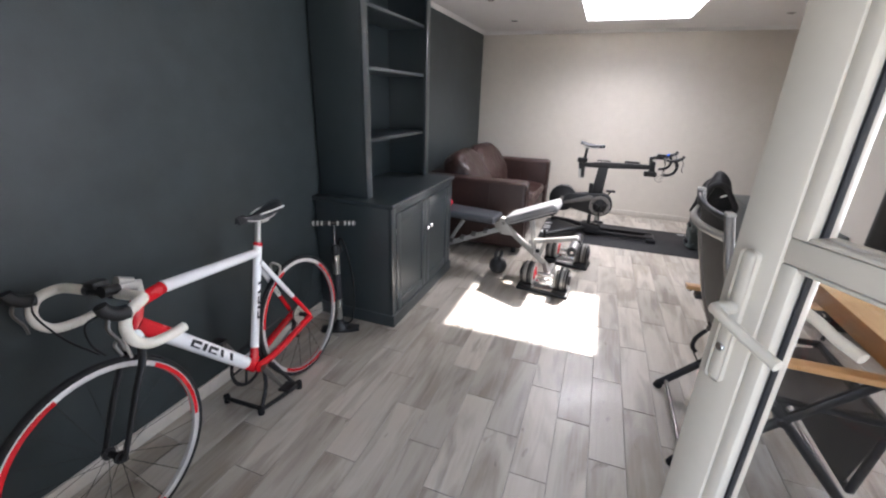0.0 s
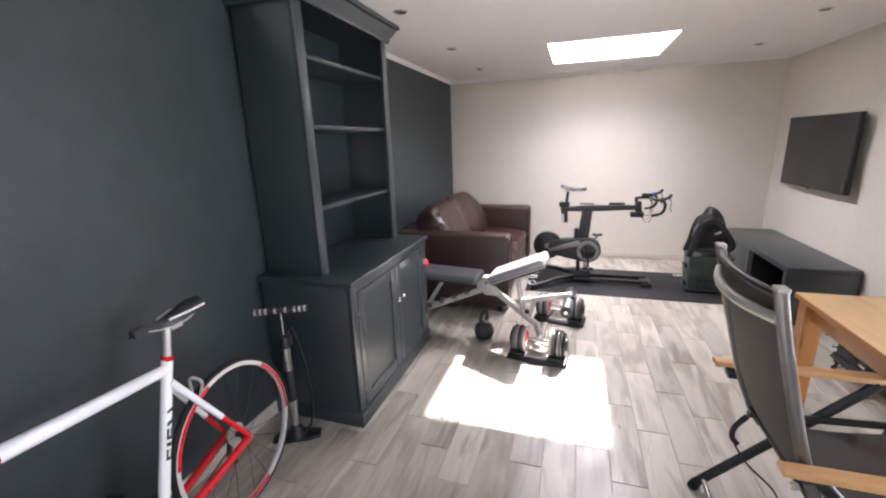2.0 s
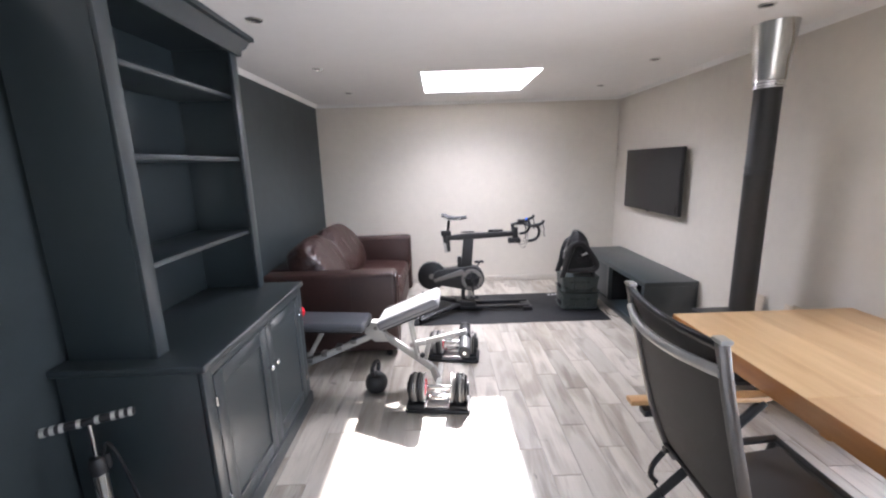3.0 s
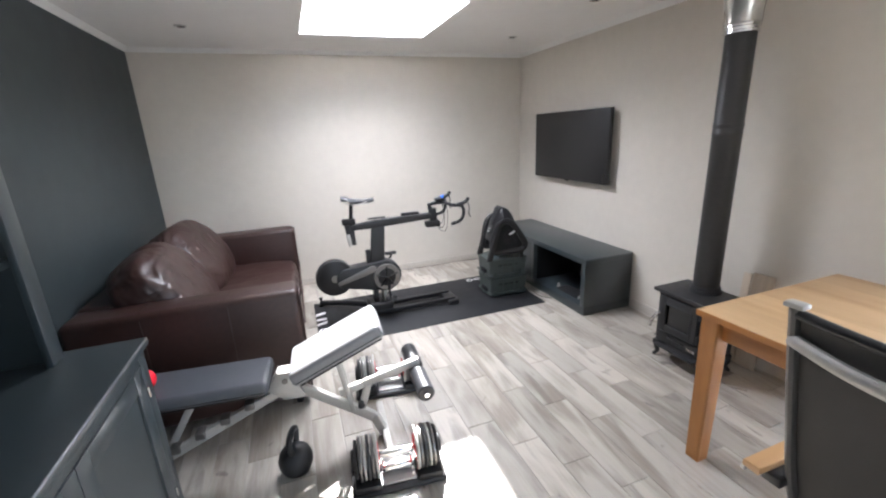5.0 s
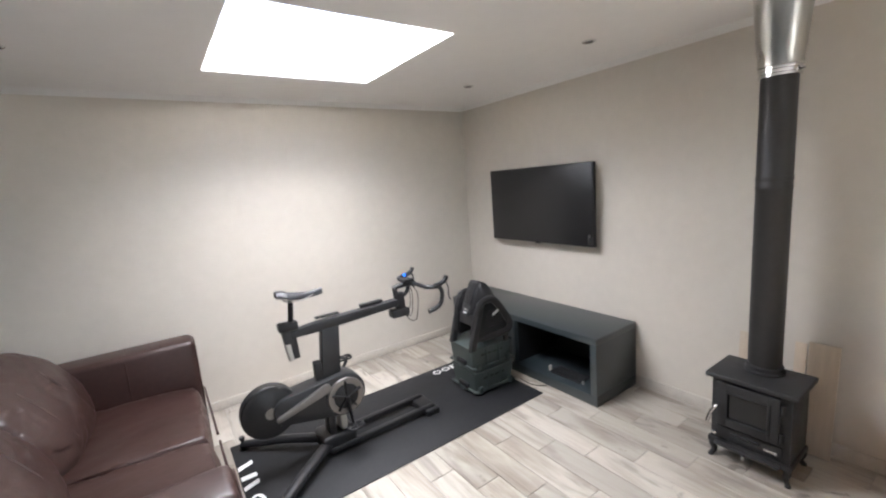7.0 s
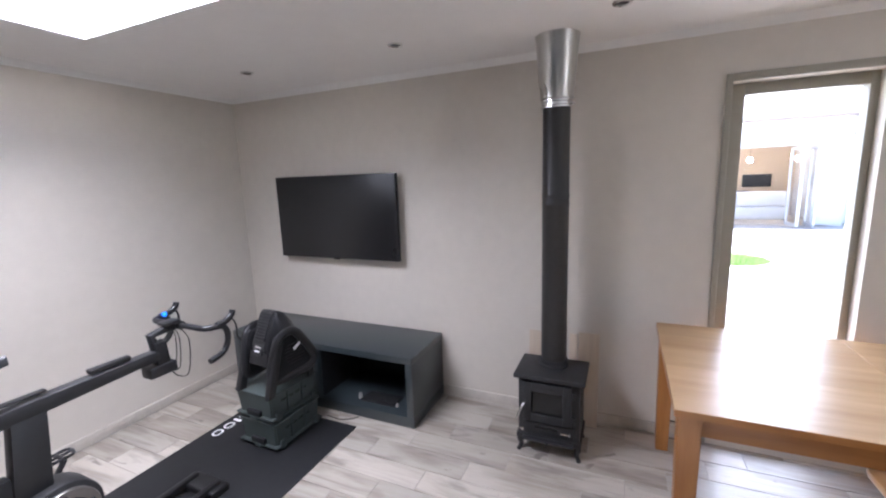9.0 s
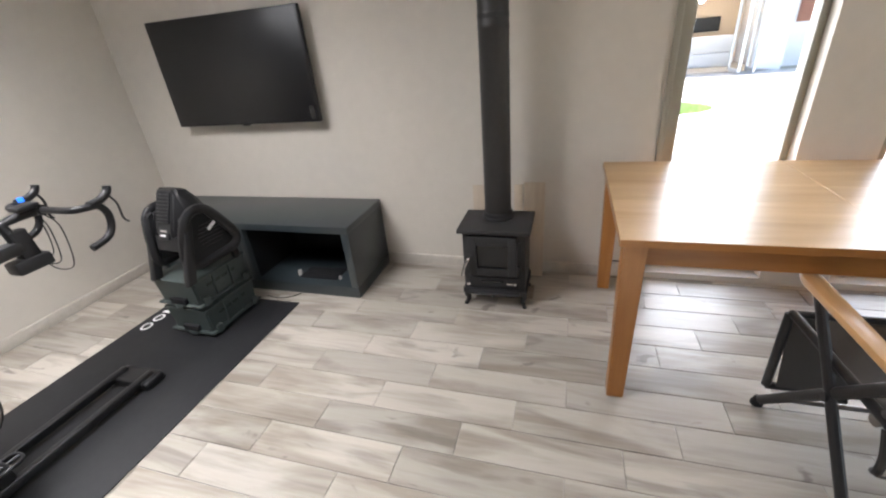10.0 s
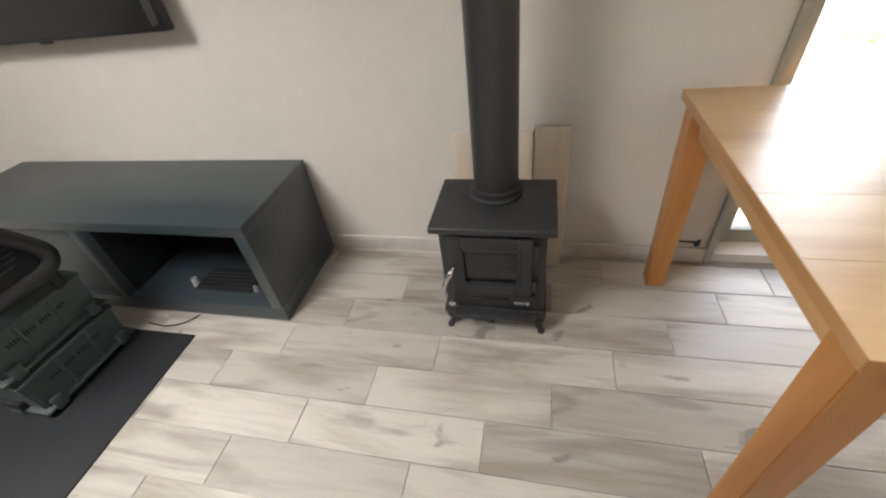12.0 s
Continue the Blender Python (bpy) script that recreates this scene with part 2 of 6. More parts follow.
M = {
    "greige": mat("greige_wall_paint", (0.60, 0.556, 0.488), 0.75, vary=0.04, scale=1.5, bump=0.15, bscale=160),
    "navy": mat("dark_slate_wall_paint", (0.034, 0.043, 0.0445), 0.44, spec=0.35, vary=0.22, scale=0.9, bump=0.12, bscale=140),
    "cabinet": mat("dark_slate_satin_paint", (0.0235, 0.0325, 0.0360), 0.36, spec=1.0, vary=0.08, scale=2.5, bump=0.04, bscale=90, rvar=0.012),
    "ceiling": mat("white_ceiling_paint", (0.85, 0.83, 0.80), 0.85, vary=0.02, scale=1.0, bump=0.08, bscale=120),
    "trim": mat("white_trim_paint", (0.82, 0.81, 0.78), 0.45, vary=0.03, scale=3),
    "taupe": mat("taupe_door_paint", (0.31, 0.29, 0.235), 0.5, vary=0.05, scale=3, bump=0.05),
    "upvc": mat("white_plastic_frame", (0.53, 0.48, 0.395), 0.32, vary=0.03, scale=4),
    "grout": mat("grey_grout", (0.37, 0.345, 0.31), 0.9, vary=0.2, scale=20),
    "plank": weathered("grey_wood_look_tile"),
    "skirting": mat("pale_skirting_tile", (0.54, 0.50, 0.44), 0.5, vary=0.12, scale=3),
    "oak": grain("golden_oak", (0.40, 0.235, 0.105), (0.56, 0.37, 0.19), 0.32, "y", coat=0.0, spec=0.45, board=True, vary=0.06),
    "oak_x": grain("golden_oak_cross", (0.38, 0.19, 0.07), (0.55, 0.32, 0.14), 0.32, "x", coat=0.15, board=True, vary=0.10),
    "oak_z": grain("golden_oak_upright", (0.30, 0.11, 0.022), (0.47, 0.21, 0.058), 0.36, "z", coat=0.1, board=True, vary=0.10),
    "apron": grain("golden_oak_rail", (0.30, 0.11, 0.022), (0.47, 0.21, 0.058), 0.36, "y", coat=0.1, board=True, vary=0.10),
    "pale_wood": grain("pale_wood_offcut", (0.42, 0.335, 0.25), (0.60, 0.505, 0.39), 0.55, "z", board=True, vary=0.08),
    "leather": mat("dark_brown_leather", (0.034, 0.0155, 0.0125), 0.40, vary=0.30, scale=4, bump=0.30, bscale=26, coat=0.0),
    "vinyl": mat("black_vinyl", (0.022, 0.023, 0.026), 0.38, vary=0.15, scale=8, bump=0.2, bscale=200, rvar=0.02),
    "rubber": mat("black_rubber", (0.011, 0.011, 0.012), 0.75, spec=0.3, vary=0.2, scale=8, bump=0.2, bscale=220),
    "mat": mat("black_rubber_mat", (0.013, 0.0135, 0.015), 0.62, spec=0.35, vary=0.25, scale=4, bump=0.25, bscale=260),
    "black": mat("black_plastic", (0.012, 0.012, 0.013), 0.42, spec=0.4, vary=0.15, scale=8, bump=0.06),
    "black_gloss": mat("black_gloss_plastic", (0.012, 0.012, 0.013), 0.14, vary=0.1, scale=6),
    "screen": mat("dark_screen", (0.010, 0.010, 0.011), 0.36, vary=0.05, scale=2, rvar=0.01),
    "iron": mat("matt_black_cast_iron", (0.020, 0.020, 0.021), 0.55, vary=0.2, scale=12, bump=0.25, bscale=120),
    "flue": mat("black_enamel_flue", (0.026, 0.025, 0.024), 0.46, vary=0.15, scale=5),
    "steel": mat("brushed_steel", (0.62, 0.61, 0.58), 0.28, metal=1.0, vary=0.12, scale=6, stretch=(1, 1, 0.2)),
    "chrome": mat("polished_chrome", (0.72, 0.72, 0.72), 0.12, metal=1.0, vary=0.05, scale=8),
    "silver": mat("silver_painted_steel", (0.44, 0.43, 0.40), 0.45, metal=0.4, vary=0.08, scale=9),
    "alloy": mat("grey_anodised_tube", (0.20, 0.19, 0.18), 0.35, metal=0.8, vary=0.1, scale=8),
    "charcoal": mat("charcoal_composite", (0.022, 0.0225, 0.024), 0.42, spec=0.4, vary=0.12, scale=6),
    "mesh": mat("dark_grey_textile_mesh", (0.052, 0.048, 0.044), 0.7, vary=0.15, scale=30, bump=0.4, bscale=400),
    "white": mat("white_gloss_paint", (0.80, 0.80, 0.81), 0.22, vary=0.04, scale=8, coat=0.3),
    "rim": mat("pale_silver_rim", (0.62, 0.61, 0.60), 0.35, metal=0.35, vary=0.10, scale=10),
    "red": mat("red_gloss_paint", (0.60, 0.008, 0.016), 0.25, vary=0.08, scale=8, coat=0.3),
    "tape": mat("cream_bar_tape", (0.74, 0.70, 0.62), 0.6, vary=0.1, scale=20, bump=0.3, bscale=120),
    "crate": mat("dark_green_grey_plastic", (0.044, 0.057, 0.054), 0.5, vary=0.15, scale=9, bump=0.06),
    "teal": mat("teal_plastic", (0.03, 0.30, 0.30), 0.4, vary=0.1),
    "ink": mat("white_print", (0.78, 0.78, 0.78), 0.6, vary=0.05, scale=20),
    "ink_dark": mat("black_print", (0.02, 0.02, 0.025), 0.5, vary=0.05, scale=20),
    "lens": mat("lamp_diffuser", (0.75, 0.74, 0.70), 0.4, vary=0.03),
    "glass": glass_mat("clear_glass"),
    "stove_glass": mat("sooty_stove_glass", (0.012, 0.012, 0.012), 0.12, vary=0.3, scale=7),
    "render": mat("white_exterior_render", (0.80, 0.79, 0.77), 0.85, vary=0.05, scale=2, bump=0.2, bscale=60),
    "paving": mat("pale_stone_paving", (0.52, 0.50, 0.46), 0.8, vary=0.12, scale=2.5, bump=0.2),
    "earth": mat("dry_ground", (0.34, 0.33, 0.26), 0.9, vary=0.25, scale=0.7),
    "grass": mat("lawn_green", (0.23, 0.36, 0.11), 0.8, vary=0.3, scale=14, each=0.3),
    "slate": mat("dark_roof_tile", (0.36, 0.31, 0.28), 0.7, vary=0.2, scale=4),
    "brick": mat("red_brown_brick", (0.32, 0.15, 0.10), 0.8, vary=0.2, scale=9),
    "alu": mat("pale_grey_aluminium", (0.60, 0.62, 0.63), 0.35, metal=0.5, vary=0.05),
    "alu_paint": mat("pale_rooflight_frame", (0.78, 0.78, 0.77), 0.5, vary=0.06),
    "inner": mat("tan_interior_wall", (0.60, 0.46, 0.33), 0.7, vary=0.08, scale=2),
    "linen": mat("white_linen", (0.72, 0.71, 0.69), 0.8, vary=0.08, scale=8, bump=0.2),
}


# ---- mesh helpers ----
def bm_new():
    return bmesh.new()


def box(bm, x0, x1, y0, y1, z0, z1, bevel=0.0, seg=2, m=None):
    """A box between two corners, edges rounded by bevel; m: an extra transform."""
    t = Matrix.Translation(((x0 + x1) / 2, (y0 + y1) / 2, (z0 + z1) / 2)) @ Matrix.Diagonal((abs(x1 - x0), abs(y1 - y0), abs(z1 - z0), 1))
    r = bmesh.ops.create_cube(bm, size=1.0, matrix=(m @ t) if m else t)
    if bevel:
        edges = list({e for v in r["verts"] for e in v.link_edges})
        bmesh.ops.bevel(bm, geom=edges, offset=bevel, segments=seg, profile=0.5, affect="EDGES")
    return bm


def cyl(bm, p0, p1, r0, r1=None, seg=20, caps=True):
    """A round bar or cone from p0 to p1."""
    p0, p1 = Vector(p0), Vector(p1)
    axis = p1 - p0
    rot = axis.to_track_quat("Z", "Y").to_matrix().to_4x4()
    m = Matrix.Translation((p0 + p1) / 2) @ rot
    bmesh.ops.create_cone(bm, cap_ends=caps, segments=seg, radius1=r0, radius2=r0 if r1 is None else r1, depth=axis.length, matrix=m)
    return bm


def smooth_path(pts, n=6, closed=False):
    """Catmull-Rom curve through the points."""
    pts = [Vector(p) for p in pts]
    out, count = [], len(pts)
    for i in range(count if closed else count - 1):
        if closed:
            a, b, c, e = (pts[(i + k - 1) % count] for k in range(4))
        else:
            a, b, c, e = pts[max(i - 1, 0)], pts[i], pts[i + 1], pts[min(i + 2, count - 1)]
        for k in range(n):
            t = k / n
            out.append(0.5 * ((2 * b) + (c - a) * t + (2 * a - 5 * b + 4 * c - e) * t * t + (3 * b - a - 3 * c + e) * t ** 3))
    if not closed:
        out.append(pts[-1])
    return out


def tube(bm, pts, r, seg=10, closed=False, flat=1.0, up=None):
    """A swept round tube through pts; r may be a list; flat squashes it across its second axis."""
    pts = [Vector(p) for p in pts]
    count = len(pts)
    rs = r if isinstance(r, (list, tuple)) else [r] * count
    rings, ref = [], None
    for i, p in enumerate(pts):
        nxt = pts[(i + 1) % count] if closed or i < count - 1 else p
        prv = pts[i - 1] if closed or i > 0 else p
        tan = (nxt - prv).normalized()
        if ref is None:
            ref = Vector(up) if up else (Vector((0, 0, 1)) if abs(tan.z) < 0.9 else Vector((1, 0, 0)))
        if up:
            ref = Vector(up)
        side = tan.cross(ref).normalized()
        top = side.cross(tan).normalized()
        ref = top
        rings.append([bm.verts.new(p + rs[i] * (math.cos(a) * side + flat * math.sin(a) * top)) for a in (2 * math.pi * k / seg for k in range(seg))])
    for i in range(count if closed else count - 1):
        a, b = rings[i], rings[(i + 1) % count]
        for k in range(seg):
            bm.faces.new((a[k], a[(k + 1) % seg], b[(k + 1) % seg], b[k]))
    if not closed:
        bm.faces.new(rings[0][::-1])
        bm.faces.new(rings[-1])
    return bm


def lathe(bm, profile, centre, axis="z", seg=28):
    """Turns a profile of (radius, height) round an axis through centre."""
    c = Vector(centre)
    rings = []
    for r, h in profile:
        ring = []
        for k in range(seg):
            a = 2 * math.pi * k / seg
            u, v = r * math.cos(a), r * math.sin(a)
            ring.append(bm.verts.new(c + Vector({"z": (u, v, h), "y": (u, h, v), "x": (h, u, v)}[axis])))
        rings.append(ring)
    for a, b in zip(rings, rings[1:]):
        for k in range(seg):
            bm.faces.new((a[k], a[(k + 1) % seg], b[(k + 1) % seg], b[k]))
    for ring, flip in ((rings[0], True), (rings[-1], False)):
        if profile[0] != profile[-1] and (ring[0].co - ring[seg // 2].co).length > 1e-5:
            bm.faces.new(ring[::-1] if flip else ring)
    return bm


def prism(bm, outline, axis, a, b, bevel=0.0):
    """A flat outline of 2D points pushed from a to b along an axis."""
    def put(u, v, w):
        return {"x": (w, u, v), "y": (u, w, v), "z": (u, v, w)}[axis]
    lo = [bm.verts.new(put(u, v, a)) for u, v in outline]
    hi = [bm.verts.new(put(u, v, b)) for u, v in outline]
    n = len(outline)
    faces = [bm.faces.new(lo[::-1]), bm.faces.new(hi)]
    faces += [bm.faces.new((lo[i], lo[(i + 1) % n], hi[(i + 1) % n], hi[i])) for i in range(n)]
    bmesh.ops.recalc_face_normals(bm, faces=faces)
    if bevel:
        bmesh.ops.bevel(bm, geom=[e for f in faces[:2] for e in f.edges], offset=bevel, segments=2, profile=0.5, affect="EDGES")
    return bm


def pillow(bm, sx, sy, sz, m, power=0.35, cuts=14, sag=0.0, seed=0.0, rough=0.012, fold=0.0):
    """A stuffed block: a cushion with full middle, soft edges and slight wrinkles."""
    r = bmesh.ops.create_cube(bm, size=2.0)
    edges = list({e for v in r["verts"] for e in v.link_edges})
    bmesh.ops.subdivide_edges(bm, edges=edges, cuts=cuts, use_grid_fill=True)
    fresh = [v for v in bm.verts if not v.tag]
    for v in fresh:
        v.tag = True
        x, y, z = v.co
        k = ((1 - x ** 4 * power) * (1 - y ** 4 * power) * (1 - z ** 4 * power))
        n = Vector((x * (1 - power * 0.5 * (y * y * y * y + z ** 4) / 2), y * (1 - power * 0.5 * (x ** 4 + z ** 4) / 2), z * (1 - power * (x ** 4 + y ** 4) / 2)))
        w = noise.noise(Vector((x * 1.7 + seed, y * 1.7, z * 1.7))) * rough + noise.noise(Vector((x * 5 + seed, y * 5, z * 5 + 3))) * rough * 0.5
        p = Vector((n.x * sx / 2, n.y * sy / 2, n.z * sz / 2))
        if fold:
            for q in (Vector((x * 1.2 + seed, y * 1.5 + z * 0.8, z * 1.0)), Vector((x * 0.9 - seed, y * 1.1 - z * 1.3, z * 0.7 + 9))):
                w -= fold * max(0.0, 1 - abs(noise.noise(q)) / 0.07) ** 1.5
        p += p.normalized() * w
        p.z -= sag * (1 - x * x) * (1 - y * y) if z > 0 else 0
        v.co = m @ p
    return bm


def link_mesh(name, bm, material, sharp=38):
    bmesh.ops.recalc_face_normals(bm, faces=bm.faces)
    me = bpy.data.meshes.new(name)
    bm.to_mesh(me)
    bm.free()
    me.polygons.foreach_set("use_smooth", [True] * len(me.polygons))
    me.set_sharp_from_angle(angle=radians(sharp))
    me.materials.append(material)
    return new(name, me)


def part(name, bm, material, parent, label="", sharp=38):
    """One mesh object under a thing or under a part."""
    ob = link_mesh(name, bm, material, sharp)
    ob.parent = parent
    return tagged(ob, label)


def thing(name, at, label, category, group="", rz=0.0):
    """An empty at the base of a thing, which carries its parts."""
    ob = new(name)
    ob.empty_display_size = 0.1
    ob.matrix_world = pose(*at, 0, 0, rz)
    return tagged(ob, label, category, group)


def solo(name, bm, material, label, category, group="", at=(0, 0, 0), sharp=38):
    ob = link_mesh(name, bm, material, sharp)
    ob.location = at
    return tagged(ob, label, category, group)


def setting(name, bm, material, label="", parent=None, sharp=38):
    ob = link_mesh(name, bm, material, sharp)
    if parent:
        ob.parent = parent
        return tagged(ob, label)
    return tagged(ob, label, kind="structure")


def marks(shapes, size, material, parent, m, name="printed_mark", squeeze=1.0, depth=0.0006):
    """A printed emblem as plain shapes in a row: o a ring, i a bar, v a slanted bar, s a block; m places it, reading along local x."""
    widths = [size * squeeze * {"o": 0.72, "i": 0.26, "v": 0.55, "s": 0.60}[c] for c in shapes]
    gap = size * 0.13 * squeeze
    x, h = -(sum(widths) + gap * (len(widths) - 1)) / 2, size / 2
    for c, w in zip(shapes, widths):
        bm = bm_new()
        if c == "o":
            ring = [(x + w / 2 + (w / 2 - size * 0.1) * math.cos(a), (h - size * 0.1) * math.sin(a), 0) for a in (2 * math.pi * k / 20 for k in range(20))]
            tube(bm, ring, size * 0.10, 6, closed=True, flat=depth / (size * 0.10), up=(0, 0, 1))
        elif c == "v":
            prism(bm, [(x + w * 0.30, -h), (x + w * 0.66, -h), (x + w * 0.36, h), (x, h)], "z", -depth, depth)
        elif c == "i":
            prism(bm, [(x + w * 0.1, -h), (x + w * 0.9, -h), (x + w * 0.9, h), (x + w * 0.1, h)], "z", -depth, depth)
        else:
            prism(bm, [(x, -h), (x + w, -h), (x + w, -h * 0.55), (x + w * 0.28, -h * 0.55), (x + w * 0.28, h * 0.2), (x + w, h * 0.2), (x + w, h), (x, h)], "z", -depth, depth)
        bmesh.ops.transform(bm, verts=bm.verts, matrix=m)
        part(name, bm, material, parent)
        x += w + gap



# ---- the room ----
X0, X1, Y0, Y1, CEIL = -1.69, 2.15, 1.45, 7.60, 2.36
TH = 0.25
HOLE = (-0.29, 0.75, 5.86, 6.91)                       # rooflight in the ceiling
GAPS = ((3.36, 3.975), (2.40, 3.03))                   # two glazed openings in the east wall
SILL, HEAD = 0.04, 2.075
DOOR = (-0.17, 0.90, 2.10)                             # garden doorway in the south wall

floor = setting("floor", box(bm_new(), X0 - TH, X1 + TH, Y0 - TH, Y1 + TH, -0.12, -0.004), M["grout"], "grey wood-look plank tiles with narrow grey joints")
setting("wall_west", box(bm_new(), X0 - TH, X0, Y0 - TH, Y1 + TH, -0.05, CEIL + 0.3), M["navy"], "dark slate blue painted wall")
setting("wall_north", box(bm_new(), X0, X1, Y1, Y1 + TH, -0.05, CEIL + 0.3), M["greige"], "warm light grey painted wall")
bm = bm_new()
ys = sorted([Y0 - TH, Y1 + TH] + [v for g in GAPS for v in g])
for a, b in zip(ys[::2], ys[1::2]):
    box(bm, X1, X1 + TH, a, b, -0.05, CEIL + 0.3)
for a, b in GAPS:
    box(bm, X1, X1 + TH, a, b, -0.05, SILL)
    box(bm, X1, X1 + TH, a, b, HEAD, CEIL + 0.3)
bmesh.ops.remove_doubles(bm, verts=bm.verts, dist=1e-5)
setting("wall_east", bm, M["greige"], "warm light grey painted wall with tall glazed openings")
bm = bm_new()
box(bm, X0, DOOR[0], Y0 - TH, Y0, -0.05, CEIL + 0.3)
box(bm, DOOR[1], X1, Y0 - TH, Y0, -0.05, CEIL + 0.3)
box(bm, DOOR[0], DOOR[1], Y0 - TH, Y0, DOOR[2], CEIL + 0.3)
setting("wall_south", bm, M["greige"], "warm light grey painted wall round the garden doorway")
bm = bm_new()
hx0, hx1, hy0, hy1 = HOLE
for a in ((X0, hx0, Y0, Y1), (hx1, X1, Y0, Y1), (hx0, hx1, Y0, hy0), (hx0, hx1, hy1, Y1)):
    box(bm, *a, CEIL, CEIL + 0.16)
setting("ceiling", bm, M["ceiling"], "white plastered ceiling")
bm = bm_new()
k = 0.036
prism(bm, [(X0, CEIL), (X0 + k, CEIL), (X0, CEIL - k)], "y", Y0, Y1)
prism(bm, [(X1, CEIL), (X1 - k, CEIL), (X1, CEIL - k)], "y", Y0, Y1)
prism(bm, [(Y1, CEIL), (Y1 - k, CEIL), (Y1, CEIL - k)], "x", X0, X1)
setting("trim", bm, M["trim"], "slim white ceiling cove")
bm = bm_new()
box(bm, X0, X1, Y1 - 0.012, Y1, 0, 0.075, 0.002)
box(bm, X1 - 0.012, X1, 3.975, Y1 - 0.012, 0, 0.075, 0.002)
box(bm, X0, X0 + 0.012, Y0, Y1 - 0.012, 0, 0.075, 0.002)
setting("baseboard", bm, M["skirting"], "low pale tile skirting")

# rooflight: upstand, frame and clear pane
sk = thing("rooflight", (0.23, 6.385, CEIL + 0.16), "flat square rooflight glowing with daylight", "rooflight")
sk["kind"] = "structure"
bm = bm_new()
w, h = (hx1 - hx0) / 2, (hy1 - hy0) / 2
for a in ((-w - 0.06, -w, -h - 0.06, h + 0.06), (w, w + 0.06, -h - 0.06, h + 0.06), (-w, w, -h - 0.06, -h), (-w, w, h, h + 0.06)):
    box(bm, *a, 0.0, 0.02)
part("frame", bm, M["trim"], sk)
pane = part("pane", box(bm_new(), -w - 0.05, w + 0.05, -h - 0.05, h + 0.05, 0.0205, 0.0325), M["glass"], sk)
pane.visible_shadow = False

# ceiling downlights
def downlight():
    t = thing("downlight", (0, 0, CEIL), "small round recessed ceiling downlight, unlit", "ceiling light", "ceiling downlights")
    part("bezel", lathe(bm_new(), [(0.027, -0.001), (0.030, -0.006), (0.040, -0.005), (0.043, 0.0)], (0, 0, 0)), M["steel"], t, "brushed steel rim")
    part("lens", lathe(bm_new(), [(0.0, -0.0025), (0.027, -0.0015)], (0, 0, 0)), M["black"], t)
    return t


first = None
for lx in (-1.10, 1.58):
    for ly in (3.38, 4.51, 5.65, 6.77):
        if first is None:
            first = downlight()
            first.location = (lx, ly, CEIL)
        else:
            copy_thing(first, pose(lx, ly, CEIL))

# garden-side glazing: taupe frames set at the outer face, one clear pane each
for i, (a, b) in enumerate(GAPS):
    win = thing("window_%d" % (i + 1), (X1 + TH, (a + b) / 2, SILL), "tall taupe-framed glazed door panel looking onto the garden", "window")
    win["kind"] = "structure"
    hw, hh = (b - a) / 2, HEAD - SILL
    fr = bm_new()
    for q in ((-hw, -hw + 0.035, 0, hh), (hw - 0.075, hw, 0, hh), (-hw + 0.035, hw - 0.075, 0, 0.065), (-hw + 0.035, hw - 0.075, hh - 0.06, hh)):
        box(fr, -0.165, -0.095, q[0], q[1], q[2], q[3], 0.003)
    part("window_frame", fr, M["taupe"], win)
    if i == 0:
        tr = bm_new()
        box(tr, -TH - 0.016, -TH - 0.001, hw, hw + 0.030, -SILL, hh + 0.040, 0.004)
        box(tr, -TH - 0.016, -TH - 0.001, -hw, hw, hh, hh + 0.040, 0.004)
        part("architrave", tr, M["taupe"], win)
    p = part("pane", box(bm_new(), -0.134, -0.126, -hw + 0.05, hw - 0.08, 0.07, hh - 0.055), M["glass"], win)
    p.visible_shadow = False
# flat roof round the rooflight; unseen 0.45 east eave added to shade window reveals
bm = bm_new()
for a in ((X0 - TH, hx0 - 0.40, Y0 - TH, Y1 + TH), (hx1 + 0.40, X1 + TH + 0.45, Y0 - TH, Y1 + TH), (hx0 - 0.40, hx1 + 0.40, Y0 - TH, hy0 - 0.40), (hx0 - 0.40, hx1 + 0.40, hy1 + 0.40, Y1 + TH)):
    box(bm, *a, CEIL + 0.301, CEIL + 0.36)
setting("roof", bm, M["slate"], "flat roof with an added eave shading the windows")


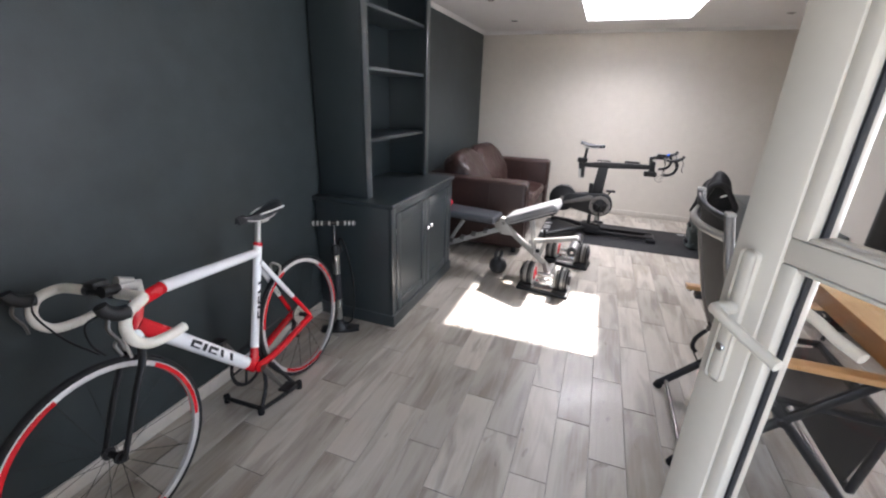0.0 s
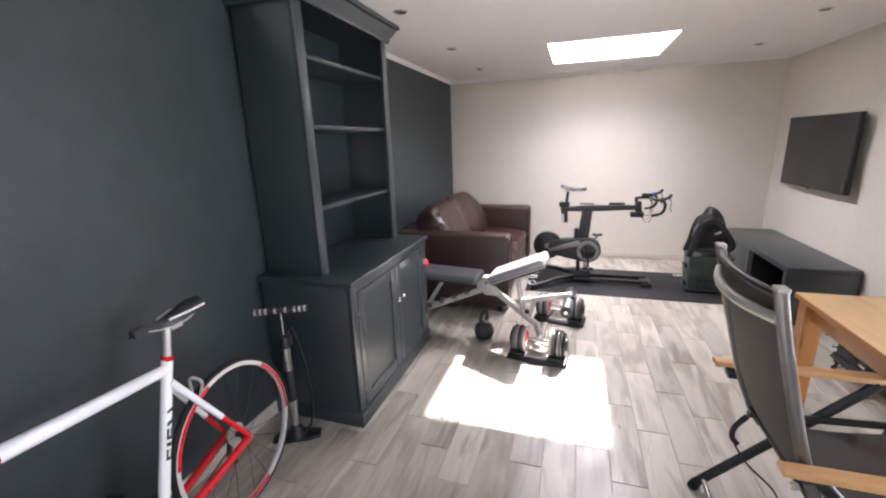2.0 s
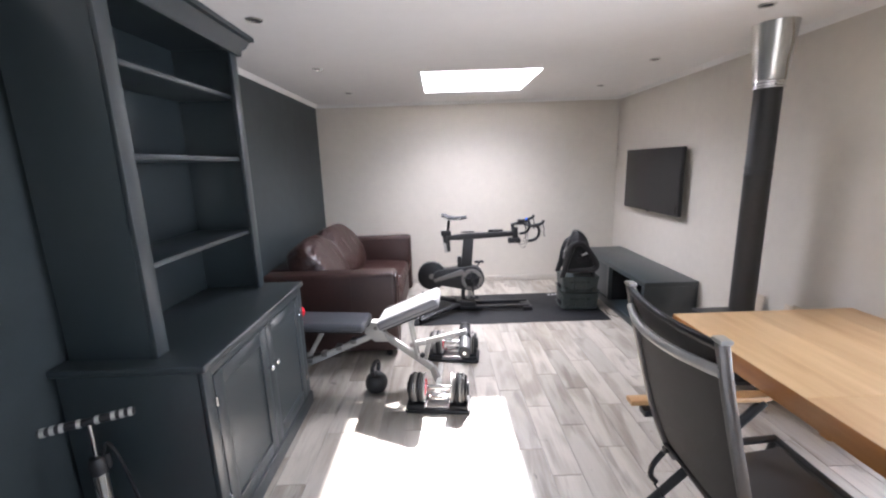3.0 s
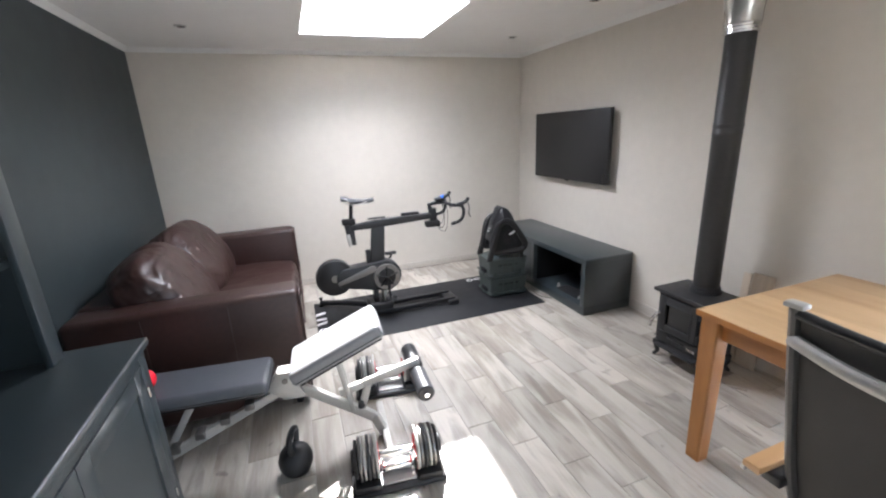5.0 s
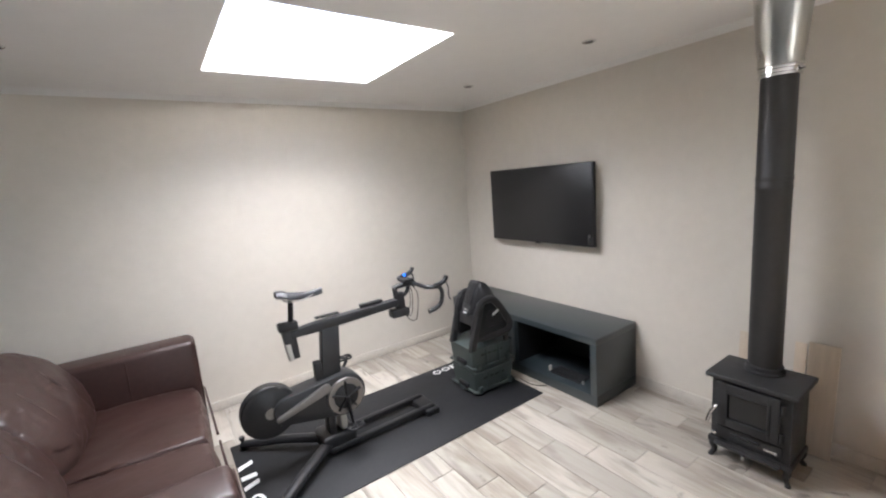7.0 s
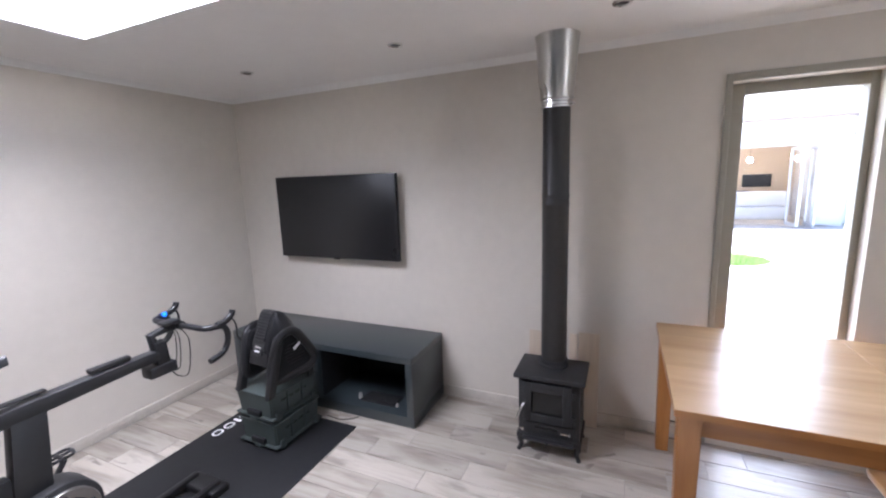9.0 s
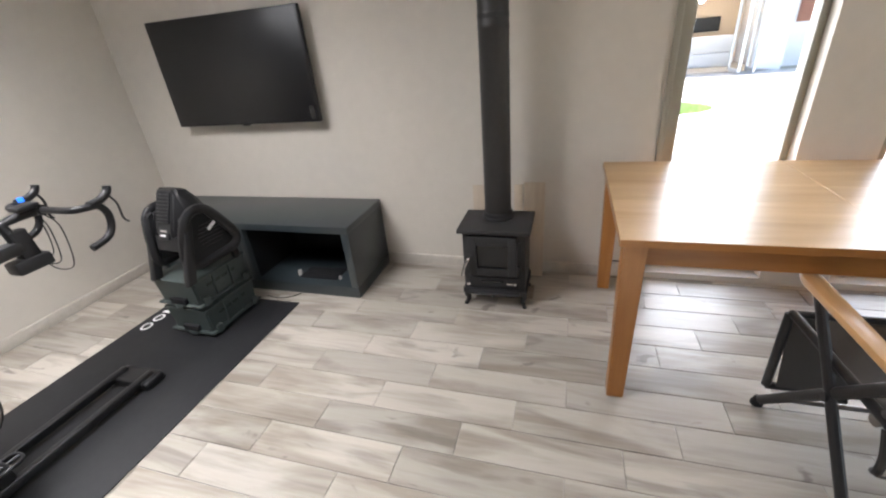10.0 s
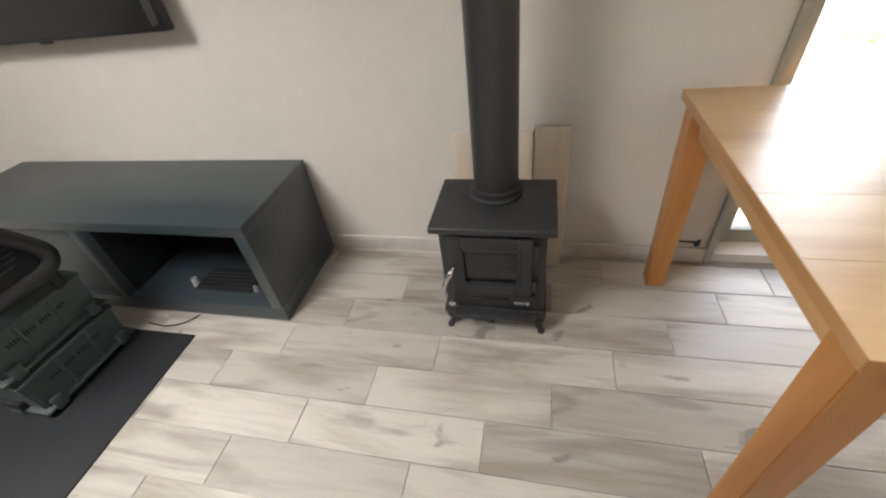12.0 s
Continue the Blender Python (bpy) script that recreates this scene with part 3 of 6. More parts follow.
# ---- garden door, standing open into the room ----
def garden_door():
    hx, hy, w, h = 0.86, 1.485, 1.00, 2.04
    ang = 120.0
    t = thing("door_1", (hx, hy, 0.012), "white framed glazed garden door standing open", "door", rz=ang)
    t["kind"] = "structure"
    U = M["upvc"]
    s, e = 0.095, 0.034
    part("stile", box(bm_new(), 0, s, -e, e, 0, h, 0.004), U, t)
    part("stile", box(bm_new(), w - s, w, -e, e, 0, h, 0.004), U, t)
    for a, b in ((0, 0.15), (h - s, h)):
        part("rail", box(bm_new(), s, w - s, -e, e, a, b, 0.003), U, t)
    part("mid_rail", box(bm_new(), s, w - s, -e + 0.004, e - 0.004, 1.245, 1.292, 0.006), U, t)
    for a, b in ((0.15, 1.245), (1.292, h - s)):
        bm = bm_new()
        for q in ((s, s + 0.030, a, b), (w - s - 0.030, w - s, a, b), (s + 0.030, w - s - 0.030, a, a + 0.008), (s + 0.030, w - s - 0.030, b - 0.008, b)):
            for sy in (-1, 1):
                box(bm, q[0], q[1], min(sy * 0.006, sy * 0.030), max(sy * 0.006, sy * 0.030), q[2], q[3], 0.004)
        part("glazing_bead", bm, U, t)
        p = part("pane", box(bm_new(), s, w - s, -0.004, 0.004, a, b), M["glass"], t)
        p.visible_shadow = False
        g = bm_new()
        for q in ((s + 0.0295, s + 0.034, a + 0.008, b - 0.008), (w - s - 0.034, w - s - 0.0295, a + 0.008, b - 0.008)):
            box(g, q[0], q[1], -0.0065, 0.0065, q[2], q[3])
        part("gasket", g, M["rubber"], t)
    # long handle plate, lever and key barrel, outer face
    px, pz = w - 0.046, 1.13
    plate = part("handle_plate", box(bm_new(), px - 0.018, px + 0.018, e, e + 0.013, pz - 0.170, pz + 0.120, 0.012, 3), U, t, "long white handle plate")
    lever = smooth_path([(px, e + 0.008, pz), (px, e + 0.045, pz), (px - 0.012, e + 0.056, pz), (px - 0.05, e + 0.058, pz - 0.008), (px - 0.10, e + 0.054, pz - 0.022), (px - 0.145, e + 0.052, pz - 0.030)], 5)
    part("lever", tube(bm_new(), lever, [0.013 if i < 8 else 0.0105 for i in range(len(lever))], 12), U, plate, "white lever handle")
    part("key_barrel", lathe(bm_new(), [(0.010, e + 0.004), (0.010, e + 0.014), (0.0085, e + 0.016), (0, e + 0.016)], (px, 0, pz - 0.09), "y", 14), M["steel"], plate)
    part("lever", tube(bm_new(), [(x, -y, z) for x, y, z in lever], [0.013 if i < 8 else 0.0105 for i in range(len(lever))], 12), U, t)
    part("edge_gasket", box(bm_new(), w, w + 0.003, -0.012, 0.012, 0.01, h - 0.01), M["rubber"], t)
    for z in (0.2, 1.0, 1.85):
        part("hinge", cyl(bm_new(), (0.0, -e - 0.008, z - 0.045), (0.0, -e - 0.008, z + 0.045), 0.009, seg=12), U, t)


garden_door()

# white frame round the garden doorway
bm = bm_new()
for q in ((DOOR[0], DOOR[0] + 0.05, 0.0, DOOR[2]), (DOOR[1] - 0.012, DOOR[1], 0.0, DOOR[2]), (DOOR[0] + 0.05, DOOR[1] - 0.012, DOOR[2] - 0.04, DOOR[2])):
    box(bm, q[0], q[1], Y0 - 0.12, Y0 - 0.03, q[2], q[3], 0.003)
setting("door_frame", bm, M["upvc"], "white frame of the garden doorway")


# ---- dresser: low cupboard with a tall bookcase on it ----
def dresser():
    y0, y1, xf, top = 3.63, 4.765, -1.095, 0.87
    t = thing("bookcase_cabinet", (X0, y0, 0), "tall dark slate painted bookcase over a two-door cupboard, shelves empty", "cabinet")
    L, D = y1 - y0, xf - X0
    c = M["cabinet"]
    bm = bm_new()
    box(bm, 0.002, D - 0.03, 0.019, L - 0.019, 0.08, top - 0.03, 0.002)
    part("body", bm, c, t)
    for a, b in ((0.0, 0.02), (L - 0.02, L)):
        part("side_panel", box(bm_new(), 0.024, D - 0.022, a, b, 0.0, top - 0.03, 0.002), c, t)
    # face frame
    for a, b in ((0.0, 0.06), (L - 0.06, L)):
        part("stile", box(bm_new(), D - 0.03, D - 0.008, a, b, 0.09, top - 0.03, 0.0015), c, t)
    part("top_rail", box(bm_new(), D - 0.03, D - 0.008, 0.06, L - 0.06, top - 0.075, top - 0.03, 0.0015), c, t)
    bm = box(bm_new(), 0.002, D + 0.004, -0.008, L + 0.008, 0.0, 0.088, 0.004)
    part("plinth", bm, c, t)
    bm = box(bm_new(), 0.002, D + 0.012, -0.015, L + 0.015, top - 0.03, top, 0.008, 3)
    part("worktop", bm, c, t)
    # two framed doors with sunk panels
    mid = L / 2
    for a, b, kn in ((0.063, mid - 0.0015, mid - 0.035), (mid + 0.0015, L - 0.063, mid + 0.035)):
        d = D - 0.008
        s = 0.07
        z0, z1 = 0.094, top - 0.079
        door = part("door", box(bm_new(), d - 0.018, d - 0.008, a + s, b - s, z0 + s, z1 - s), c, t)
        for p, q in ((a, a + s), (b - s, b)):
            part("door_stile", box(bm_new(), d - 0.018, d + 0.002, p, q, z0, z1, 0.0015), c, door)
        for p, q in ((z0, z0 + s), (z1 - s, z1)):
            part("door_rail", box(bm_new(), d - 0.018, d + 0.002, a + s, b - s, p, q, 0.0015), c, door)
        part("knob", lathe(bm_new(), [(0.006, 0), (0.006, 0.012), (0.015, 0.018), (0.016, 0.026), (0.010, 0.032), (0.0, 0.033)], (d + 0.002, kn + 0.015, 0.57), "x", 16), M["chrome"], door, "small chrome knob")
    for z in (0.68, 0.22):
        for yy in (0.058, L - 0.058):
            part("hinge", cyl(bm_new(), (D - 0.004, yy, z - 0.02), (D - 0.004, yy, z + 0.02), 0.005, seg=10), M["chrome"], t, "small steel butt hinge")
    # bookcase
    UD, u0, u1, ut = 0.358, 0.07, L - 0.045, 2.30
    bm = box(bm_new(), 0.002, 0.024, u0 + 0.021, u1 - 0.021, top, ut)
    part("back_panel", bm, c, t)
    for a, b in ((u0, u0 + 0.022), (u1 - 0.022, u1)):
        part("side_panel", box(bm_new(), 0.024, UD, a, b, top, ut, 0.0015), c, t)
    for a, b in ((u0 - 0.002, u0 + 0.07), (u1 - 0.07, u1 + 0.002)):
        part("stile", box(bm_new(), UD, UD + 0.022, a, b, top, ut, 0.004), c, t)
    part("top_rail", box(bm_new(), UD, UD + 0.021, u0 + 0.07, u1 - 0.07, ut - 0.05, ut, 0.003), c, t)
    part("top_panel", box(bm_new(), 0.024, UD, u0 + 0.022, u1 - 0.022, ut - 0.03, ut), c, t)
    for z in (1.24, 1.672, 2.016):
        part("shelf", box(bm_new(), 0.024, UD - 0.004, u0 + 0.022, u1 - 0.022, z - 0.022, z, 0.002), c, t)
        part("shelf_pin", cyl(bm_new(), (0.15, u0 + 0.022, z - 0.028), (0.15, u0 + 0.034, z - 0.028), 0.004, seg=8), M["chrome"], t)
    # stepped cornice
    prof = [(0.0, 0.0), (0.022, 0.0), (0.026, 0.03), (0.045, 0.05), (0.062, 0.085), (0.08, 0.09), (0.08, 0.115), (0.0, 0.115)]
    bm = bm_new()
    rings = []
    for px, pz in prof:
        rings.append([bm.verts.new(v) for v in ((0.002, u0 - px, ut + pz - 0.06), (UD + 0.02 + px, u0 - px, ut + pz - 0.06), (UD + 0.02 + px, u1 + px, ut + pz - 0.06), (0.002, u1 + px, ut + pz - 0.06))])
    for a, b in zip(rings, rings[1:]):
        for i in range(3):
            bm.faces.new((a[i], a[i + 1], b[i + 1], b[i]))
    bm.faces.new(rings[-1])
    part("cornice", bm, c, t)
    return t


dresser()


# ---- wall television ----
def television():
    t = thing("television", (X1, 6.542, 1.36), "large flat black television on a wall bracket, switched off", "television")
    w, h = 0.566, 0.325
    part("casing", box(bm_new(), -0.092, -0.055, -w, w, -h, h, 0.006), M["black"], t)
    part("screen", box(bm_new(), -0.0945, -0.091, -w + 0.010, w - 0.010, -h + 0.016, h - 0.010, 0.001), M["screen"], t)
    part("back_cover", box(bm_new(), -0.056, -0.035, -0.36, 0.36, -0.26, 0.16, 0.012), M["black"], t)
    part("wall_bracket", box(bm_new(), -0.036, 0.0, -0.2, 0.2, -0.12, 0.12, 0.003), M["iron"], t)
    part("sensor", box(bm_new(), -0.093, -0.086, -0.03, 0.03, -h - 0.008, -h + 0.002, 0.002), M["black_gloss"], t)
    part("sticker", box(bm_new(), -0.0955, -0.0935, -w + 0.02, -w + 0.055, -h + 0.02, -h + 0.10), M["black_gloss"], t)


television()


# ---- low television bench ----
def tv_bench():
    y0, y1, xf, top = 5.688, 7.30, 1.645, 0.494
    t = thing("tv_bench", (0, 0, 0), "low dark slate painted television bench with open bays", "tv bench")
    xb = X1 - 0.014
    c = M["cabinet"]
    part("top_board", box(bm_new(), xf, xb, y0, y1, top - 0.045, top, 0.003), c, t)
    part("base_board", box(bm_new(), xf + 0.002, xb, y0, y1, 0.0, 0.075, 0.003), c, t)
    for a, b in ((y0 + 0.001, y0 + 0.05), (6.46, 6.50), (y1 - 0.05, y1 - 0.001)):
        part("upright_board", box(bm_new(), xf + 0.001, xb, a, b, 0.075, top - 0.045, 0.002), c, t)
    # the bay's deep shade as colour: black back board, two added black side sheets
    part("back_board", box(bm_new(), xb - 0.012, xb - 0.001, y0 + 0.05, y1 - 0.05, 0.075, top - 0.045), M["black"], t, "inner back coloured black for the bay's shade")
    part("bay_shade_sheet", box(bm_new(), xf + 0.04, xb - 0.012, 6.456, 6.46, 0.075, top - 0.045), M["black"], t, "thin added black sheet for the bay's shade")
    part("bay_shade_sheet", box(bm_new(), xf + 0.03, xb - 0.012, y0 + 0.05, y0 + 0.054, 0.075, top - 0.045), M["black"], t, "thin added black sheet for the bay's shade")
    part("panel", box(bm_new(), xf + 0.03, xf + 0.045, 6.50, y1 - 0.05, 0.075, top - 0.045, 0.002), c, t)
    kb = thing("keyboard", (1.785, 6.02, 0.075), "black computer keyboard lying in the bench bay", "keyboard")
    part("tray", box(bm_new(), -0.07, 0.07, -0.14, 0.14, 0.0, 0.014, 0.005), M["black"], kb)
    key = None
    for i in range(5):
        for j in range(14):
            bmk = box(bm_new(), -0.0075, 0.0075, -0.0075, 0.0075, 0, 0.006, 0.0012, 1)
            if key is None:
                key = part("key", bmk, M["black"], kb)
                ob = key
            else:
                bmk.free()
                ob = new("key", key.data)
                ob.parent = kb
            ob.location = (-0.045 + i * 0.0215, -0.118 + j * 0.0182, 0.0135)
    part("knob", cyl(bm_new(), (-0.035, 0.160, 0.0), (-0.035, 0.160, 0.040), 0.016, 0.013, 14), M["silver"], kb, "round silver dial")
    part("knob", cyl(bm_new(), (-0.045, -0.152, 0.0), (-0.045, -0.152, 0.022), 0.011, 0.009, 12), M["silver"], kb)


tv_bench()


# ---- stove with its flue ----
def stove():
    t = thing("wood_stove", (0, 0, 0), "small matt black cast-iron wood stove on four curved legs", "stove")
    I = M["iron"]
    xf, xb, y0, y1 = 1.70, 1.955, 4.655, 5.005
    part("body", box(bm_new(), xf, xb, y0, y1, 0.115, 0.475, 0.008), I, t)
    part("top_plate", box(bm_new(), 1.668, 1.972, 4.628, 5.028, 0.474, 0.499, 0.006, 3), I, t)
    part("base_skirt", box(bm_new(), xf - 0.012, xb, y0 - 0.01, y1 + 0.01, 0.085, 0.118, 0.006), I, t)
    part("ash_lip", box(bm_new(), xf - 0.045, xf, y0 + 0.03, y1 - 0.03, 0.098, 0.112, 0.004), I, t)
    for yy, s in ((y0 + 0.02, -1), (y1 - 0.02, 1)):
        for xx, sx in ((xf + 0.02, -1), (xb - 0.02, 1)):
            pts = smooth_path([(xx, yy, 0.10), (xx + 0.012 * sx, yy + 0.012 * s, 0.07), (xx + 0.004 * sx, yy + 0.004 * s, 0.035), (xx + 0.016 * sx, yy + 0.016 * s, 0.008)], 4)
            bm = tube(bm_new(), pts, [0.021 - 0.010 * i / (len(pts) - 1) for i in range(len(pts))], 10)
            cyl(bm, (xx + 0.017 * sx, yy + 0.017 * s, 0.0), (xx + 0.017 * sx, yy + 0.017 * s, 0.012), 0.014, 0.012, 12)
            part("leg", bm, I, t)
    # door: frame, pane, hinges, handle
    dz0, dz1, dy0, dy1 = 0.215, 0.458, y0 + 0.045, y1 - 0.035
    bm = bm_new()
    for a in ((dy0, dy0 + 0.045, dz0, dz1), (dy1 - 0.045, dy1, dz0, dz1), (dy0 + 0.045, dy1 - 0.045, dz0, dz0 + 0.045), (dy0 + 0.045, dy1 - 0.045, dz1 - 0.05, dz1)):
        box(bm, xf - 0.026, xf + 0.001, *a, 0.004)
    door = part("door", bm, I, t)
    part("pane", box(bm_new(), xf - 0.012, xf - 0.004, dy0 + 0.045, dy1 - 0.045, dz0 + 0.045, dz1 - 0.05), M["stove_glass"], door, "sooty dark glass pane")
    bm = bm_new()
    for a in ((dy0 + 0.036, dy0 + 0.048), (dy1 - 0.048, dy1 - 0.036)):
        box(bm, xf - 0.031, xf - 0.02, a[0], a[1], dz0 + 0.036, dz1 - 0.04, 0.003)
    for a in ((dz0 + 0.036, dz0 + 0.048), (dz1 - 0.052, dz1 - 0.04)):
        box(bm, xf - 0.031, xf - 0.02, dy0 + 0.048, dy1 - 0.048, a[0], a[1], 0.003)
    part("pane_bead", bm, I, door)
    for z in (0.26, 0.41):
        part("hinge", cyl(bm_new(), (xf - 0.016, dy0 - 0.012, z - 0.022), (xf - 0.016, dy0 - 0.012, z + 0.022), 0.011, seg=14), I, t)
    part("latch", cyl(bm_new(), (xf - 0.03, dy1 - 0.012, 0.335), (xf + 0.004, dy1 - 0.012, 0.335), 0.013, seg=14), I, door)
    pts = smooth_path([(xf - 0.032, dy1 - 0.012, 0.335), (xf - 0.05, dy1 - 0.004, 0.325), (xf - 0.062, dy1 + 0.016, 0.285), (xf - 0.075, dy1 + 0.026, 0.235)], 5)
    part("handle", tube(bm_new(), pts, [0.006] * 4 + [0.009] * (len(pts) - 4), 10), M["chrome"], door, "bright steel spiral handle")
    # air slider, badge, lower panel
    part("lower_panel", box(bm_new(), xf - 0.008, xf + 0.001, y0 + 0.03, y1 - 0.03, 0.13, 0.20, 0.003), I, t)
    part("air_slider", box(bm_new(), xf - 0.014, xf - 0.007, y0 + 0.12, y1 - 0.10, 0.168, 0.182, 0.003), M["black_gloss"], t)
    part("badge", box(bm_new(), xf - 0.011, xf - 0.007, y0 + 0.05, y0 + 0.105, 0.150, 0.166, 0.002), M["steel"], t, "small bright oval badge")
    part("knob", lathe(bm_new(), [(0.005, -0.002), (0.005, -0.014), (0.011, -0.02), (0.009, -0.028), (0, -0.03)], (xf - 0.04, (y0 + y1) / 2, 0.10), "x", 14), M["chrome"], t, "small steel riddling knob")
    part("air_knob", lathe(bm_new(), [(0.005, 0.0), (0.005, -0.02), (0.012, -0.026), (0.0, -0.032)], (xf - 0.012, y1 - 0.03, 0.165), "x", 14), M["chrome"], t)
    # flue
    fx, fy = 1.885, 4.83
    f = thing("stove_flue", (fx, fy, 0.499), "tall black enamel flue pipe with a steel ceiling sleeve", "flue")
    z0 = 0.499
    part("collar", lathe(bm_new(), [(0.090, 0.0), (0.091, 0.010), (0.084, 0.014), (0.082, 0.034), (0.076, 0.038)], (0, 0, 0)), I, f)
    part("pipe", lathe(bm_new(), [(0.074, 0.03), (0.074, 0.955), (0.0755, 0.958), (0.0755, 0.975), (0.074, 0.978), (0.074, CEIL - z0)], (0, 0, 0), seg=40), M["flue"], f)
    part("pipe_band", lathe(bm_new(), [(0.0745, 1.00), (0.0762, 1.002), (0.0762, 1.022), (0.0745, 1.024)], (0, 0, 0), seg=40), M["flue"], f)
    zs = 1.985 - z0
    part("sleeve", lathe(bm_new(), [(0.078, zs + 0.045), (0.088, zs + 0.05), (0.089, zs + 0.10), (0.094, zs + 0.12), (0.115, CEIL - z0 - 0.012), (0.118, CEIL - z0 - 0.001)], (0, 0, 0), seg=40), M["steel"], f, "tapered stainless steel sleeve")
    clamp = part("clamp", lathe(bm_new(), [(0.078, zs), (0.085, zs + 0.002), (0.085, zs + 0.012), (0.081, zs + 0.016), (0.081, zs + 0.03), (0.086, zs + 0.034), (0.086, zs + 0.044), (0.079, zs + 0.047)], (0, 0, 0), seg=40), M["chrome"], f, "shiny locking band")
    part("bolt", cyl(bm_new(), (-0.02, -0.10, zs + 0.022), (-0.02, -0.075, zs + 0.022), 0.007, seg=8), M["chrome"], clamp)


stove()

# offcuts of tile leaning on the wall behind the stove
for yy, h, w, tilt in ((4.985, 0.60, 0.085, 4), (4.742, 0.605, 0.05, 4.5), (4.645, 0.62, 0.125, 5)):
    ob = solo("tile_offcut", box(bm_new(), -0.004, 0.004, -w / 2, w / 2, 0, h, 0.001), M["pale_wood"], "pale wood-look tile offcut leaning on the wall", "tile offcut", "tile offcuts behind the stove")
    ob.matrix_world = pose(X1 - 0.018 - h * math.sin(radians(tilt)), yy, 0.001, 0, tilt, 0)


# ---- dining table ----
def dining_table():
    x0, x1, y0, y1, top = 1.085, 2.065, 2.45, 4.272, 0.76
    t = thing("dining_table", ((x0 + x1) / 2, (y0 + y1) / 2, 0), "golden oak dining table with square tapered legs", "table")
    hx, hy = (x1 - x0) / 2, (y1 - y0) / 2
    n = 5
    w = 2 * hx / n
    for i in range(n):
        for a, b in ((-hy, 0.0885), (0.090, hy)):
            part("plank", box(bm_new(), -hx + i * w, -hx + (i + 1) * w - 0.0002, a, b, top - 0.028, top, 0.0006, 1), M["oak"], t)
    # thin strips in darker oak put the shade of the top's edges into colour
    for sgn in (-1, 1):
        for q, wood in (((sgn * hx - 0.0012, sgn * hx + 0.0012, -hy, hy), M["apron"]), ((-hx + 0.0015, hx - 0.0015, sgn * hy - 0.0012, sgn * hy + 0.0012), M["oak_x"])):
            part("edge_band", box(bm_new(), *q, top - 0.0275, top - 0.0015), wood, t, "oak edge coloured darker for its shade")
    for sx in (-1, 1):
        for sy in (-1, 1):
            bm = bm_new()
            cx, cy, s = sx * (hx - 0.055), sy * (hy - 0.055), 0.04
            r = bmesh.ops.create_cube(bm, size=1.0)
            for v in r["verts"]:
                top_v = v.co.z > 0
                k = s if top_v else s * 0.82
                v.co = Vector((cx + (1 if v.co.x > 0 else -1) * k, cy + (1 if v.co.y > 0 else -1) * k, top - 0.0285 if top_v else 0.0))
            bmesh.ops.bevel(bm, geom=list(bm.edges), offset=0.004, segments=2, affect="EDGES")
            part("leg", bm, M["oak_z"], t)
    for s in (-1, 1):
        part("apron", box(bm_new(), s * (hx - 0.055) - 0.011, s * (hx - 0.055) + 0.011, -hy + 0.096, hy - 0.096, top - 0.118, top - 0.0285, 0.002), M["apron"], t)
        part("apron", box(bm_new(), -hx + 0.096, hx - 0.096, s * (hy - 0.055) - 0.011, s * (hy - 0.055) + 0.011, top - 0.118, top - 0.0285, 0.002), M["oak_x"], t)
    return t


dining_table()


